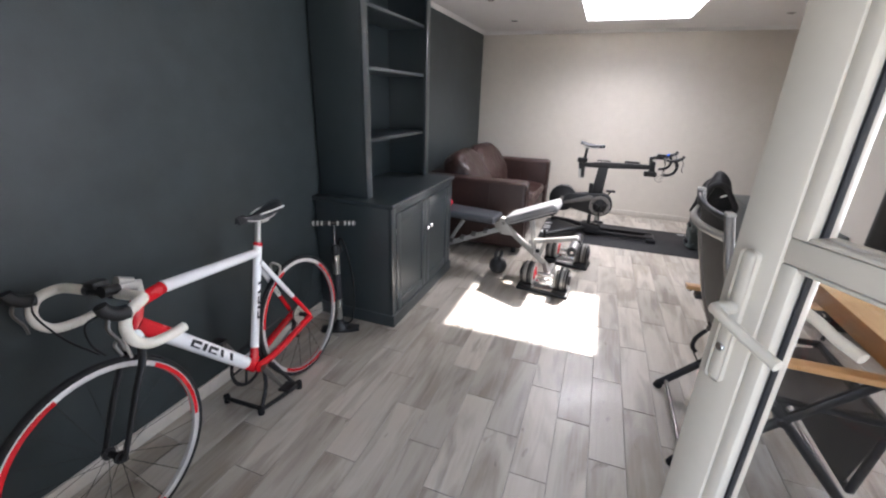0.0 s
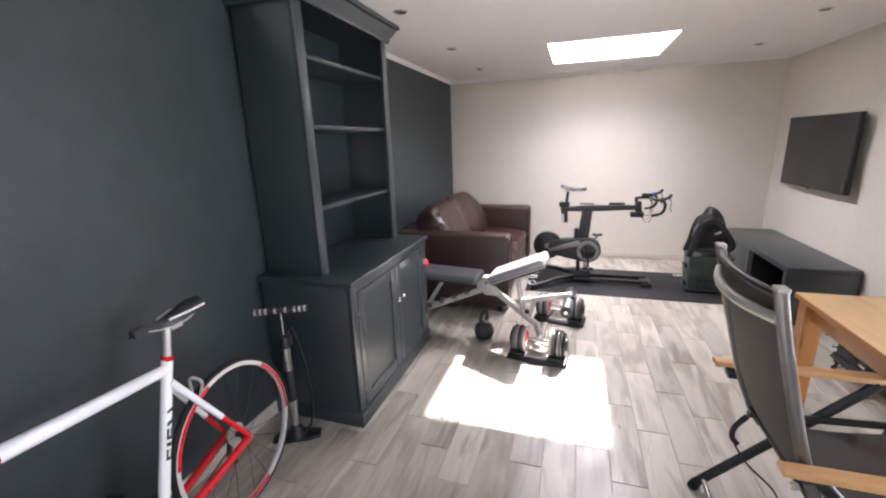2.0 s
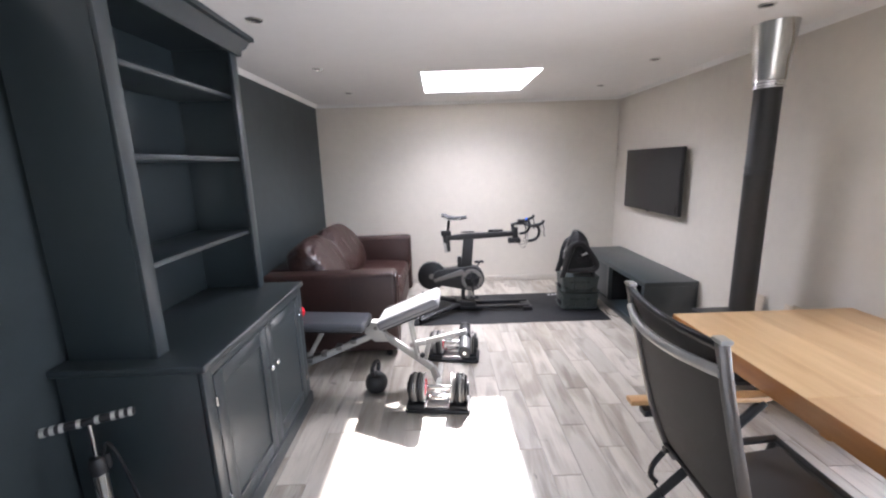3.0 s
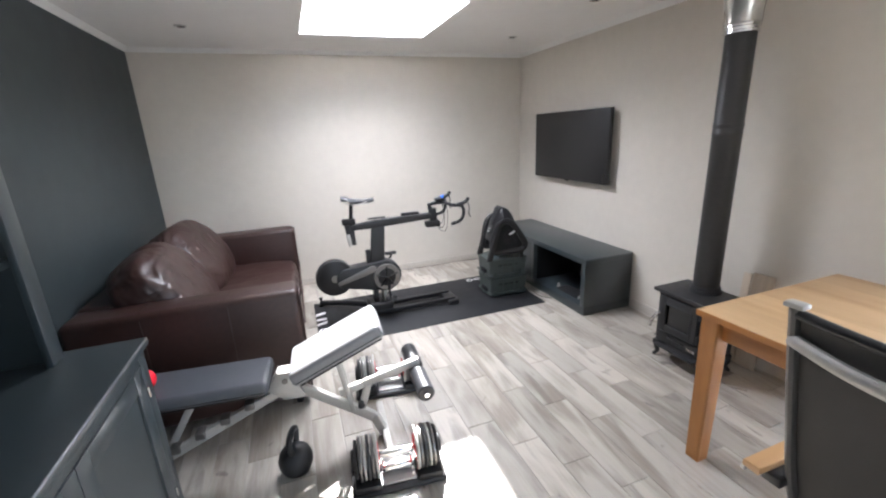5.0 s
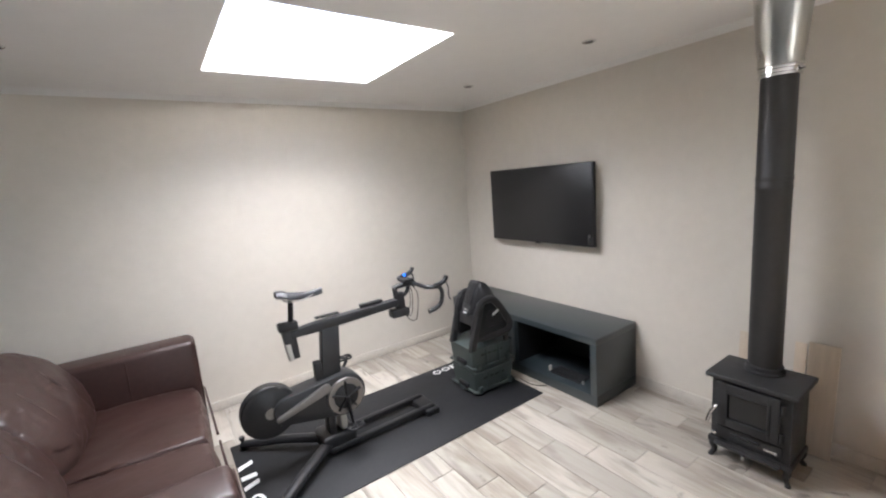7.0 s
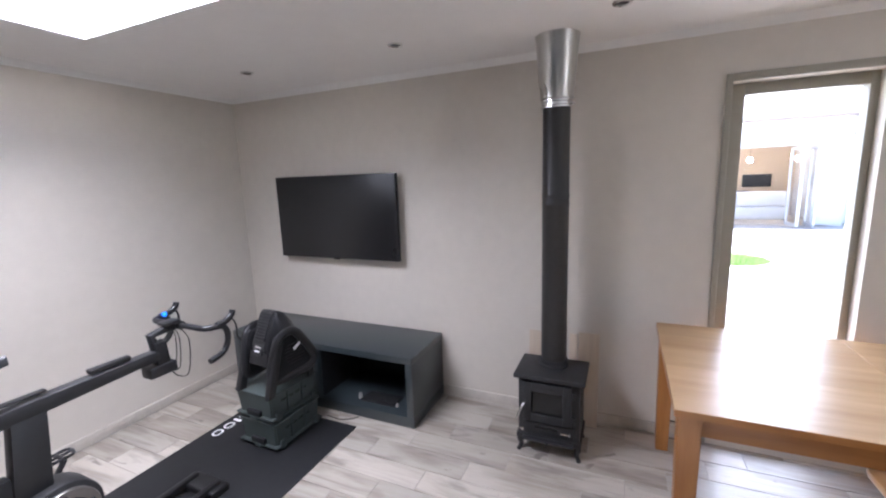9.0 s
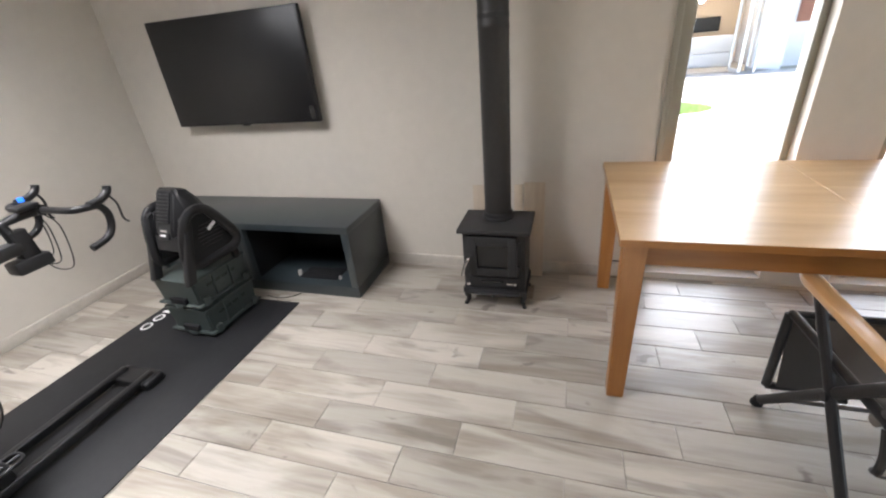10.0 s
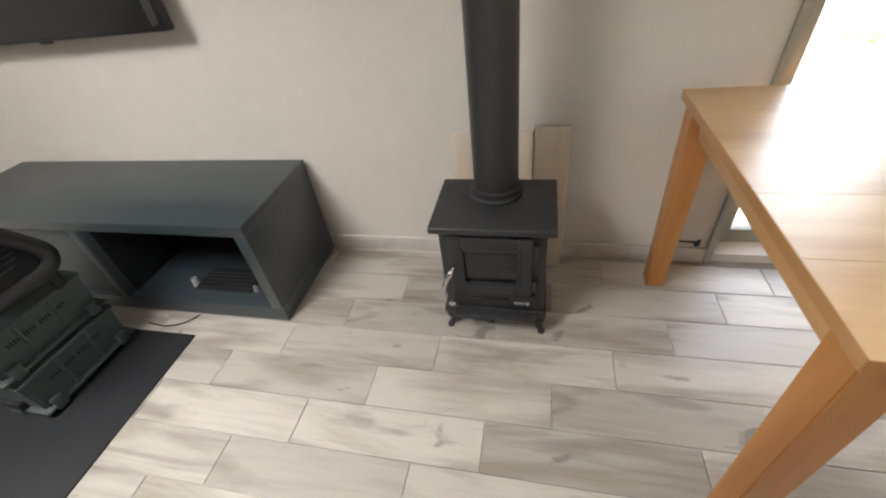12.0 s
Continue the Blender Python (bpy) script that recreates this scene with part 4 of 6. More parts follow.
# ---- leather sofa ----
def sofa():
    x0, x1, y0, y1 = X0 + 0.03, -0.555, 5.402, 7.347
    t = thing("leather_sofa", (x0, y0, 0), "worn dark brown leather two-seat sofa with loose back cushions", "sofa")
    W, D = y1 - y0, x1 - x0
    Lm = M["leather"]
    part("base", box(bm_new(), 0.02, D - 0.03, 0.02, W - 0.02, 0.06, 0.30, 0.02, 3), Lm, t)
    for a, b in ((0.0, 0.215), (W - 0.215, W)):
        bm = box(bm_new(), 0.0, D, a, b, 0.055, 0.735, 0.035, 4)
        arm = part("arm", bm, Lm, t)
        for xx in (0.34, 0.74):
            sm = bm_new()
            for yy in (a - 0.0005, b + 0.0005):
                tube(sm, [(xx, yy, 0.08), (xx, yy, 0.70)], 0.0035, 6)
            tube(sm, [(xx, a + 0.03, 0.7355), (xx, b - 0.03, 0.7355)], 0.0035, 6)
            part("seam", sm, Lm, arm)
        # piping round the front panel
        c = 0.03
        ring = [(D + 0.001, a + c, 0.075), (D + 0.001, b - c, 0.075), (D + 0.001, b - c * 0.7, 0.70), (D + 0.001, b - c * 1.5, 0.715), (D + 0.001, a + c * 1.5, 0.715), (D + 0.001, a + c * 0.7, 0.70)]
        part("piping", tube(bm_new(), ring, 0.005, 6, closed=True, up=(1, 0, 0)), Lm, arm)
    part("back_frame", box(bm_new(), 0.0, 0.20, 0.20, W - 0.20, 0.06, 0.74, 0.03, 3), Lm, t)
    inner = W - 0.43
    for i in range(2):
        cy = 0.215 + inner * (0.25 + 0.5 * i)
        m = pose(0.60 + 0.02, cy, 0.365, 0, 1.5, 0)
        seat = part("seat_cushion", pillow(bm_new(), D - 0.20 + 0.035, inner / 2 + 0.004, 0.205, m, 0.16, 30, 0.012, 3.1 * i + 0.4, 0.010, 0.006), Lm, t, sharp=60)
        hem = [(D + 0.012 - 0.002, cy + s * (inner / 4 - 0.04), 0.425) for s in (-1, 1)]
        part("piping", tube(bm_new(), hem, 0.006, 6), Lm, seat)
        m = pose(0.335, cy + 0.03 * i, 0.655, 0, -33, 3 - 7 * i)
        back = part("back_cushion", pillow(bm_new(), 0.33, inner / 2 + 0.07, 0.61, m, 0.46, 40, 0.0, 7.7 * i + 1, 0.008, 0.009), Lm, t, sharp=60)
        for off in (-0.14, 0.13):
            pts = smooth_path([m @ Vector((-0.02, off, 0.296)), m @ Vector((0.108, off * 1.02, 0.25)), m @ Vector((0.158, off * 1.05, 0.10)), m @ Vector((0.162, off * 1.05, -0.06)), m @ Vector((0.142, off, -0.22))], 4)
            part("seam", tube(bm_new(), pts, 0.006, 6), Lm, back)
    for xx in (0.06, D - 0.08):
        for yy in (0.06, W - 0.06):
            part("foot", cyl(bm_new(), (xx, yy, 0), (xx, yy, 0.065), 0.022, 0.028, 16), M["black"], t)


sofa()


# ---- training mat ----
def training_mat():
    t = thing("training_mat", (0.525, 6.525, 0.0), "black rubber training mat with white printed lettering", "mat")
    part("sheet", box(bm_new(), -0.995, 1.005, -0.458, 0.458, 0.0005, 0.0065, 0.002), M["mat"], t)
    marks("vivo", 0.085, M["ink"], t, pose(-0.948, -0.02, 0.0068, 0, 0, -90), squeeze=2.3)
    marks("viioo", 0.066, M["ink"], t, pose(0.735, 0.382, 0.0068, 0, 0, 180), squeeze=1.6)


training_mat()


# ---- indoor training bike, standing along x ----
def training_bike():
    t = thing("indoor_bike", (0.0, 6.505, 0.0065), "black indoor training bike with drop handlebars and enclosed flywheel", "exercise bike")
    B, C = M["black"], M["charcoal"]
    # rear splayed legs and front twin rails
    for s in (-1, 1):
        bm = bm_new()
        a, b = Vector((0.04, 0.03 * s, 0.075)), Vector((-0.40, 0.40 * s, 0.035))
        tube(bm, [a, (a + b) / 2 + Vector((0, 0, 0.012)), b], [0.038, 0.034, 0.028], 12, flat=0.75)
        leg = part("rear_leg", bm, B, t)
        part("levelling_foot", lathe(bm_new(), [(0.026, 0.0), (0.028, 0.012), (0.010, 0.016), (0.010, 0.07), (0.018, 0.072), (0.018, 0.084), (0, 0.085)], (b.x, b.y, 0)), B, leg)
    for yy in (0.095, -0.075):
        part("front_rail", box(bm_new(), 0.02, 0.78, yy - 0.018, yy + 0.018, 0.02, 0.06, 0.008), B, t)
    part("front_foot", box(bm_new(), 0.70, 0.805, -0.125, 0.125, 0.0, 0.045, 0.012, 3), B, t)
    part("base_hub", box(bm_new(), -0.02, 0.20, -0.085, 0.105, 0.03, 0.13, 0.025, 3), B, t)
    for xx, s in ((0.06, 1), (0.135, -1)):
        part("bracket", box(bm_new(), xx - 0.02, xx + 0.02, -0.05, 0.05, 0.10, 0.24, 0.008), M["silver"] if s < 0 else B, t)
    # long drive housing from flywheel to crank
    def fat(r1, c1, r2, c2, n=14):
        d = Vector((c2[0] - c1[0], c2[1] - c1[1]))
        base = math.atan2(d.y, d.x)
        k = math.acos((r1 - r2) / d.length)
        pts = [(c1[0] + r1 * math.cos(base + k + (2 * math.pi - 2 * k) * i / n), c1[1] + r1 * math.sin(base + k + (2 * math.pi - 2 * k) * i / n)) for i in range(n + 1)]
        pts += [(c2[0] + r2 * math.cos(base - k + 2 * k * i / n), c2[1] + r2 * math.sin(base - k + 2 * k * i / n)) for i in range(n + 1)]
        return pts
    part("drive_housing", prism(bm_new(), fat(0.085, (-0.18, 0.385), 0.135, (0.155, 0.365)), "y", -0.075, 0.055, 0.012), C, t)
    part("drive_rib", prism(bm_new(), fat(0.016, (-0.24, 0.36), 0.030, (0.04, 0.445)), "y", -0.090, -0.07, 0.004), M["alloy"], t)
    fly = part("flywheel", lathe(bm_new(), [(0.0, -0.045), (0.11, -0.045), (0.125, -0.035), (0.148, -0.035), (0.155, -0.028), (0.155, 0.028), (0.148, 0.035), (0.11, 0.035), (0.0, 0.035)], (-0.275, -0.005, 0.40), "y", 44), B, t)
    part("axle_cap", lathe(bm_new(), [(0.032, -0.052), (0.030, -0.044), (0.0, -0.053)], (-0.275, -0.005, 0.40), "y", 20), M["alloy"], fly)
    marks("oiis", 0.045, M["ink"], fly, pose(-0.355, -0.0465, 0.40, 90, 90, 0), squeeze=0.8)
    # crank set
    cr = part("crank_disc", lathe(bm_new(), [(0.0, -0.083), (0.075, -0.083), (0.080, -0.090), (0.112, -0.090), (0.116, -0.083), (0.116, -0.074), (0.0, -0.074)], (0.155, 0, 0.36), "y", 44), M["alloy"], t)
    part("hub_cover", lathe(bm_new(), [(0.0, -0.10), (0.03, -0.10), (0.078, -0.088), (0.078, -0.080)], (0.155, 0, 0.36), "y", 28), B, cr)
    for k in range(5):
        a = 2 * math.pi * k / 5 + 0.3
        part("spoke", tube(bm_new(), [(0.155, -0.096, 0.36), (0.155 + 0.095 * math.cos(a), -0.093, 0.36 + 0.095 * math.sin(a))], 0.012, 8, flat=0.6), B, cr)
    for s, (dx, dz) in ((-1, (0.012, -0.170)), (1, (0.10, 0.135))):
        arm = part("crank_arm", tube(bm_new(), [(0.155, s * 0.108, 0.36), (0.155 + dx, s * 0.118, 0.36 + dz)], [0.019, 0.014], 10, flat=0.6), B, t)
        px, pz, py = 0.155 + dx, 0.36 + dz, s * 0.165
        bm = bm_new()
        ring = [(px + 0.05 * math.cos(q) * (1 if abs(math.cos(q)) > 0.5 else 0.9), py + 0.042 * math.sin(q), pz + 0.004 * math.sin(3 * q)) for q in (2 * math.pi * i / 16 for i in range(16))]
        tube(bm, ring, 0.007, 8, closed=True)
        tube(bm, [(px, s * 0.12, pz), (px, py + 0.03 * s, pz)], 0.009, 8)
        tube(bm, [(px - 0.045, py, pz), (px + 0.045, py, pz)], 0.006, 8)
        part("pedal", bm, B, arm)
    # upright post and top beam
    part("post", prism(bm_new(), [(0.035, 0.44), (0.155, 0.44), (0.185, 0.80), (0.075, 0.80)], "y", -0.032, 0.032, 0.010), C, t)
    part("post_lock", box(bm_new(), 0.005, 0.05, -0.025, 0.025, 0.46, 0.60, 0.008), B, t)
    part("top_beam", prism(bm_new(), [(-0.10, 0.785), (0.11, 0.785), (0.62, 0.812), (0.62, 0.862), (0.11, 0.852), (-0.10, 0.830)], "y", -0.030, 0.030, 0.010), C, t)
    part("beam_grip", box(bm_new(), 0.05, 0.20, -0.016, 0.016, 0.862, 0.874, 0.005), B, t)
    part("beam_grip", box(bm_new(), 0.34, 0.50, -0.018, 0.018, 0.862, 0.884, 0.006), B, t)
    # seat mast, post, saddle
    part("seat_mast", prism(bm_new(), [(-0.125, 0.66), (-0.065, 0.66), (-0.075, 0.87), (-0.155, 0.87)], "y", -0.024, 0.024, 0.008), C, t)
    part("mast_strip", prism(bm_new(), [(-0.127, 0.655), (-0.100, 0.655), (-0.112, 0.76), (-0.142, 0.76)], "y", -0.0255, 0.0255, 0.004), M["silver"], t, "silver strip on the seat mast")
    part("mast_clamp", box(bm_new(), -0.165, -0.055, -0.032, 0.032, 0.835, 0.885, 0.010), B, t)
    part("seat_post", tube(bm_new(), [(-0.105, 0, 0.75), (-0.075, 0, 1.00)], 0.0155, 14), B, t)
    def saddle_mesh(cx, cz, length, wide, m):
        bm = bm_new()
        n, k, rings = 12, 14, []
        for i in range(n + 1):
            u = i / n
            half = wide / 2 * (1 - 0.78 * min(1, u * 1.6) ** 1.3) if u < 0.62 else wide / 2 * 0.235 * (1 - 0.25 * (u - 0.62) / 0.38)
            half *= 0.55 + 0.45 * min(1, u * 6)
            zz = 0.012 * math.cos(u * math.pi * 1.4) + (0.012 if u < 0.2 else 0)
            ring = []
            for j in range(k):
                a = 2 * math.pi * j / k
                top = math.sin(a) > 0
                ring.append(bm.verts.new(m @ Vector((cx - length / 2 + length * u, half * math.cos(a), cz + zz + (0.016 if top else 0.026) * math.sin(a) * (1 if top else 0.9) - (0.014 * abs(math.cos(a)) ** 3)))))
            rings.append(ring)
        for a, b in zip(rings, rings[1:]):
            for j in range(k):
                bm.faces.new((a[j], a[(j + 1) % k], b[(j + 1) % k], b[j]))
        bm.faces.new(rings[0][::-1])
        bm.faces.new(rings[-1])
        return bm
    sd = part("saddle", saddle_mesh(-0.02, 1.035, 0.265, 0.15, Matrix.Identity(4)), M["vinyl"], t, sharp=60)
    for s in (-1, 1):
        part("saddle_rail", tube(bm_new(), smooth_path([(-0.12, 0.025 * s, 1.02), (-0.09, 0.022 * s, 1.003), (0.0, 0.022 * s, 1.003), (0.07, 0.008 * s, 1.022)], 4), 0.0035, 6), M["silver"], sd)
    # front column, stem, drop bar
    part("front_column", prism(bm_new(), [(0.60, 0.755), (0.665, 0.755), (0.655, 0.90), (0.60, 0.90)], "y", -0.028, 0.028, 0.008), B, t)
    part("control_box", box(bm_new(), 0.555, 0.685, -0.04, 0.04, 0.735, 0.79, 0.012), B, t)
    part("stem", tube(bm_new(), [(0.615, 0, 0.86), (0.60, 0, 0.935), (0.665, 0, 0.945), (0.73, 0, 0.945)], [0.022, 0.021, 0.019, 0.019], 12), B, t)
    half = smooth_path([(0.735, 0.0, 0.945), (0.735, 0.10, 0.945), (0.740, 0.185, 0.944), (0.775, 0.215, 0.943), (0.815, 0.220, 0.935), (0.835, 0.222, 0.895), (0.825, 0.223, 0.84), (0.79, 0.224, 0.805), (0.72, 0.226, 0.79)], 5)
    bm = tube(bm_new(), [Vector((p.x, -p.y, p.z)) for p in half[:0:-1]] + half, 0.0145, 12)
    bar = part("drop_bar", bm, B, t)
    for s in (-1, 1):
        hood = smooth_path([(0.785, 0.217 * s, 0.948), (0.83, 0.219 * s, 0.955), (0.868, 0.219 * s, 0.975), (0.880, 0.219 * s, 1.0)], 4)
        h = part("brake_hood", tube(bm_new(), hood, [0.017 - 0.002 * i / len(hood) for i in range(len(hood))], 12), B, bar)
        part("brake_lever", tube(bm_new(), smooth_path([(0.865, 0.219 * s, 0.97), (0.885, 0.225 * s, 0.92), (0.880, 0.23 * s, 0.86), (0.893, 0.235 * s, 0.835)], 4), 0.007, 8, flat=0.6), B, h)
    dev = part("control_pod", box(bm_new(), 0.655, 0.735, -0.032, 0.032, 0.962, 0.982, 0.006), B, t)
    part("screen_light", box(bm_new(), 0.780, 0.798, 0.176, 0.196, 0.953, 0.974, 0.004), mat("blue_light", (0.02, 0.16, 0.8), 0.4, emit=0.35), dev, "small blue light")
    part("bar_clamp", cyl(bm_new(), (0.735, -0.03, 0.945), (0.735, 0.03, 0.945), 0.022, seg=16), B, t)
    for k, (dy, drop) in enumerate(((0.03, 0.16), (-0.02, 0.18), (0.05, 0.13))):
        pts = smooth_path([(0.725, dy, 0.935), (0.76, dy * 1.5, 0.86), (0.74, dy * 1.3, 0.935 - drop - 0.06), (0.685, dy, 0.93 - drop - 0.05), (0.655, dy * 0.5, 0.765)], 6)
        part("cable", tube(bm_new(), pts, 0.0025, 6), M["rubber"], t)


training_bike()


# ---- stacked crates and the fan on them ----
def crate(z, dx=0.0, dy=0.0, rz=0.0):
    t = thing("folding_crate", (1.318 + dx, 6.505 + dy, z), "dark grey-green folding plastic crate in a stack", "crate", "stacked folding crates", rz)
    C = M["crate"]
    w, d, h = 0.398, 0.322, 0.185
    x, y = w / 2, d / 2
    bm = bm_new()
    for v in bmesh.ops.create_cube(bm, size=1.0)["verts"]:
        k = 0.008 if v.co.z > 0 else 0.022
        v.co = Vector(((1 if v.co.x > 0 else -1) * (x - k), (1 if v.co.y > 0 else -1) * (y - k), h - 0.003 if v.co.z > 0 else 0.0))
    bmesh.ops.bevel(bm, geom=list(bm.edges), offset=0.010, segments=3, affect="EDGES")
    part("body", bm, C, t)
    part("lid", box(bm_new(), -x + 0.004, x - 0.004, -y + 0.004, y - 0.004, h - 0.016, h, 0.006, 3), C, t)
    bm = bm_new()
    for q in ((-x, x, -y, -y + 0.03), (-x, x, y - 0.03, y), (-x, -x + 0.03, -y + 0.03, y - 0.03), (x - 0.03, x, -y + 0.03, y - 0.03)):
        box(bm, *q, 0.022, 0.034, 0.003)
    part("rim", bm, C, t)
    part("grip_hole", box(bm_new(), -x - 0.0035, -x + 0.022, -0.056, 0.056, 0.036, 0.072, 0.004), M["rubber"], t, "dark hand hole")
    part("latch", box(bm_new(), -x - 0.005, -x + 0.012, -0.030, 0.030, 0.010, 0.034, 0.004), C, t)
    for xx in (-x + 0.055, x - 0.055):
        part("latch", box(bm_new(), xx - 0.020, xx + 0.020, -y - 0.004, -y + 0.012, 0.012, 0.066, 0.004), C, t)
    for xx in (-0.06, 0.06):
        part("rib", box(bm_new(), xx - 0.006, xx + 0.006, -y + 0.004, -y + 0.022, 0.034, h - 0.016, 0.003), C, t)
    slot = None
    for gx in range(4):
        for i in range(4):
            if slot is None:
                slot = part("vent_slot", box(bm_new(), -0.003, 0.003, -0.0009, 0.0009, -0.009, 0.009), M["rubber"], t)
                ob = slot
            else:
                ob = new("vent_slot", slot.data)
                ob.parent = t
            ob.location = (-0.105 + gx * 0.055 + i * 0.0105, -y + 0.0128, h * 0.66)
    return t


crate(0.0065, 0, 0, -2)
crate(0.1925, -0.003, 0.004, -3)


def fan():
    t = thing("floor_fan", (1.29, 6.468, 0.3785), "black wedge-shaped training fan standing on crates", "fan", rz=-6)
    B = M["black"]
    # tapered housing between a narrow leaning outlet head and two wide sides
    bm = bm_new()
    for s in (-1, 1):
        for x, y, z in ((-0.030, 0.062, 0.486), (0.035, 0.066, 0.468), (-0.124, 0.064, 0.262), (-0.110, 0.070, 0.225), (-0.055, 0.112, 0.16), (-0.035, 0.112, 0.33), (0.03, 0.112, 0.375), (0.115, 0.112, 0.28), (0.165, 0.105, 0.17), (0.15, 0.105, 0.10), (-0.02, 0.105, 0.09), (0.09, 0.06, 0.40)):
            bm.verts.new((x, s * y, z))
    bmesh.ops.convex_hull(bm, input=list(bm.verts))
    bmesh.ops.dissolve_limit(bm, angle_limit=0.12, verts=list(bm.verts), edges=list(bm.edges))
    bmesh.ops.bevel(bm, geom=list(bm.edges), offset=0.010, segments=3, affect="EDGES")
    housing = part("housing", bm, B, t)
    # outlet with slats, control plate
    m = pose(-0.0655, 0.0, 0.386, 0, 24, 0)
    outlet = part("outlet", box(bm_new(), -0.014, 0.004, -0.050, 0.050, -0.080, 0.085, 0.004, 2, m), M["rubber"], t, "dark slatted air outlet")
    for k in range(9):
        part("outlet_slat", box(bm_new(), -0.0165, -0.0135, -0.047, 0.047, -0.078 + k * 0.0185, -0.072 + k * 0.0185, 0.001, 1, m), B, outlet)
    m = pose(-0.1125, 0.0, 0.268, 0, 24, 0)
    plate = part("control_plate", box(bm_new(), -0.010, 0.004, -0.040, 0.040, -0.040, 0.026, 0.005, 2, m), M["charcoal"], t, "grey control plate")
    for k in range(3):
        part("button", box(bm_new(), -0.0125, -0.0095, -0.026 + k * 0.018, -0.012 + k * 0.018, 0.002, 0.012, 0.002, 2, m), M["silver"], plate)
    part("button", box(bm_new(), -0.0125, -0.0095, -0.022, 0.022, -0.022, -0.012, 0.002, 2, m), M["ink"], plate)
    part("front_yoke", prism(bm_new(), [(-0.135, 0.17), (-0.09, 0.17), (-0.07, 0.245), (-0.122, 0.245)], "y", -0.085, 0.085, 0.008), B, t)
    for s in (-1, 1):
        hoop = smooth_path([(-0.128, s * 0.125, 0.20), (-0.098, s * 0.142, 0.305), (-0.065, s * 0.148, 0.352), (-0.010, s * 0.150, 0.368), (0.045, s * 0.150, 0.345), (0.110, s * 0.150, 0.26), (0.168, s * 0.148, 0.165), (0.172, s * 0.146, 0.115), (0.130, s * 0.142, 0.085), (0.0, s * 0.132, 0.078), (-0.130, s * 0.120, 0.085)], 5, closed=True)
        part("carry_frame", tube(bm_new(), hoop, 0.021, 10, closed=True, flat=1.3), B, t)
        y0, y1 = sorted((s * 0.112, s * 0.160))
        part("stand_leg", prism(bm_new(), [(-0.200, 0.0), (-0.148, 0.0), (-0.052, 0.320), (-0.070, 0.358), (-0.098, 0.345), (-0.130, 0.24)], "y", y0, y1, 0.011), B, t)
        y0, y1 = sorted((s * 0.108, s * 0.140))
        part("side_panel", prism(bm_new(), [(-0.120, 0.085), (0.125, 0.088), (0.168, 0.120), (0.164, 0.165), (0.110, 0.255), (0.045, 0.342), (-0.010, 0.364), (-0.060, 0.350), (-0.095, 0.30)], "y", y0, y1, 0.004), M["rubber"], t, "black mesh side panel")
        part("rest_foot", box(bm_new(), 0.125, 0.165, s * 0.128 - 0.016, s * 0.128 + 0.016, 0.0, 0.10, 0.010, 3), B, t)
        inlet = part("air_inlet", lathe(bm_new(), [(0.0, s * 0.142), (0.075, s * 0.1415), (0.084, s * 0.140), (0.086, s * 0.125)], (0.035, 0.0, 0.215), "y", 32), M["rubber"], t, "dark round air inlet")
        for k in range(7):
            a = -0.060 + k * 0.02
            half = math.sqrt(0.0064 - a * a)
            part("grille_bar", tube(bm_new(), [(0.035 - half, s * 0.143, 0.215 + a), (0.035 + half, s * 0.143, 0.215 + a)], 0.0022, 6), B, inlet)
        part("badge", box(bm_new(), -0.034, 0.034, -0.002, 0.002, -0.009, 0.009, 0.001, 1, pose(0.052, s * 0.146, 0.255, 0, -28, 0)), M["ink"], t, "pale bar of lettering")


fan()


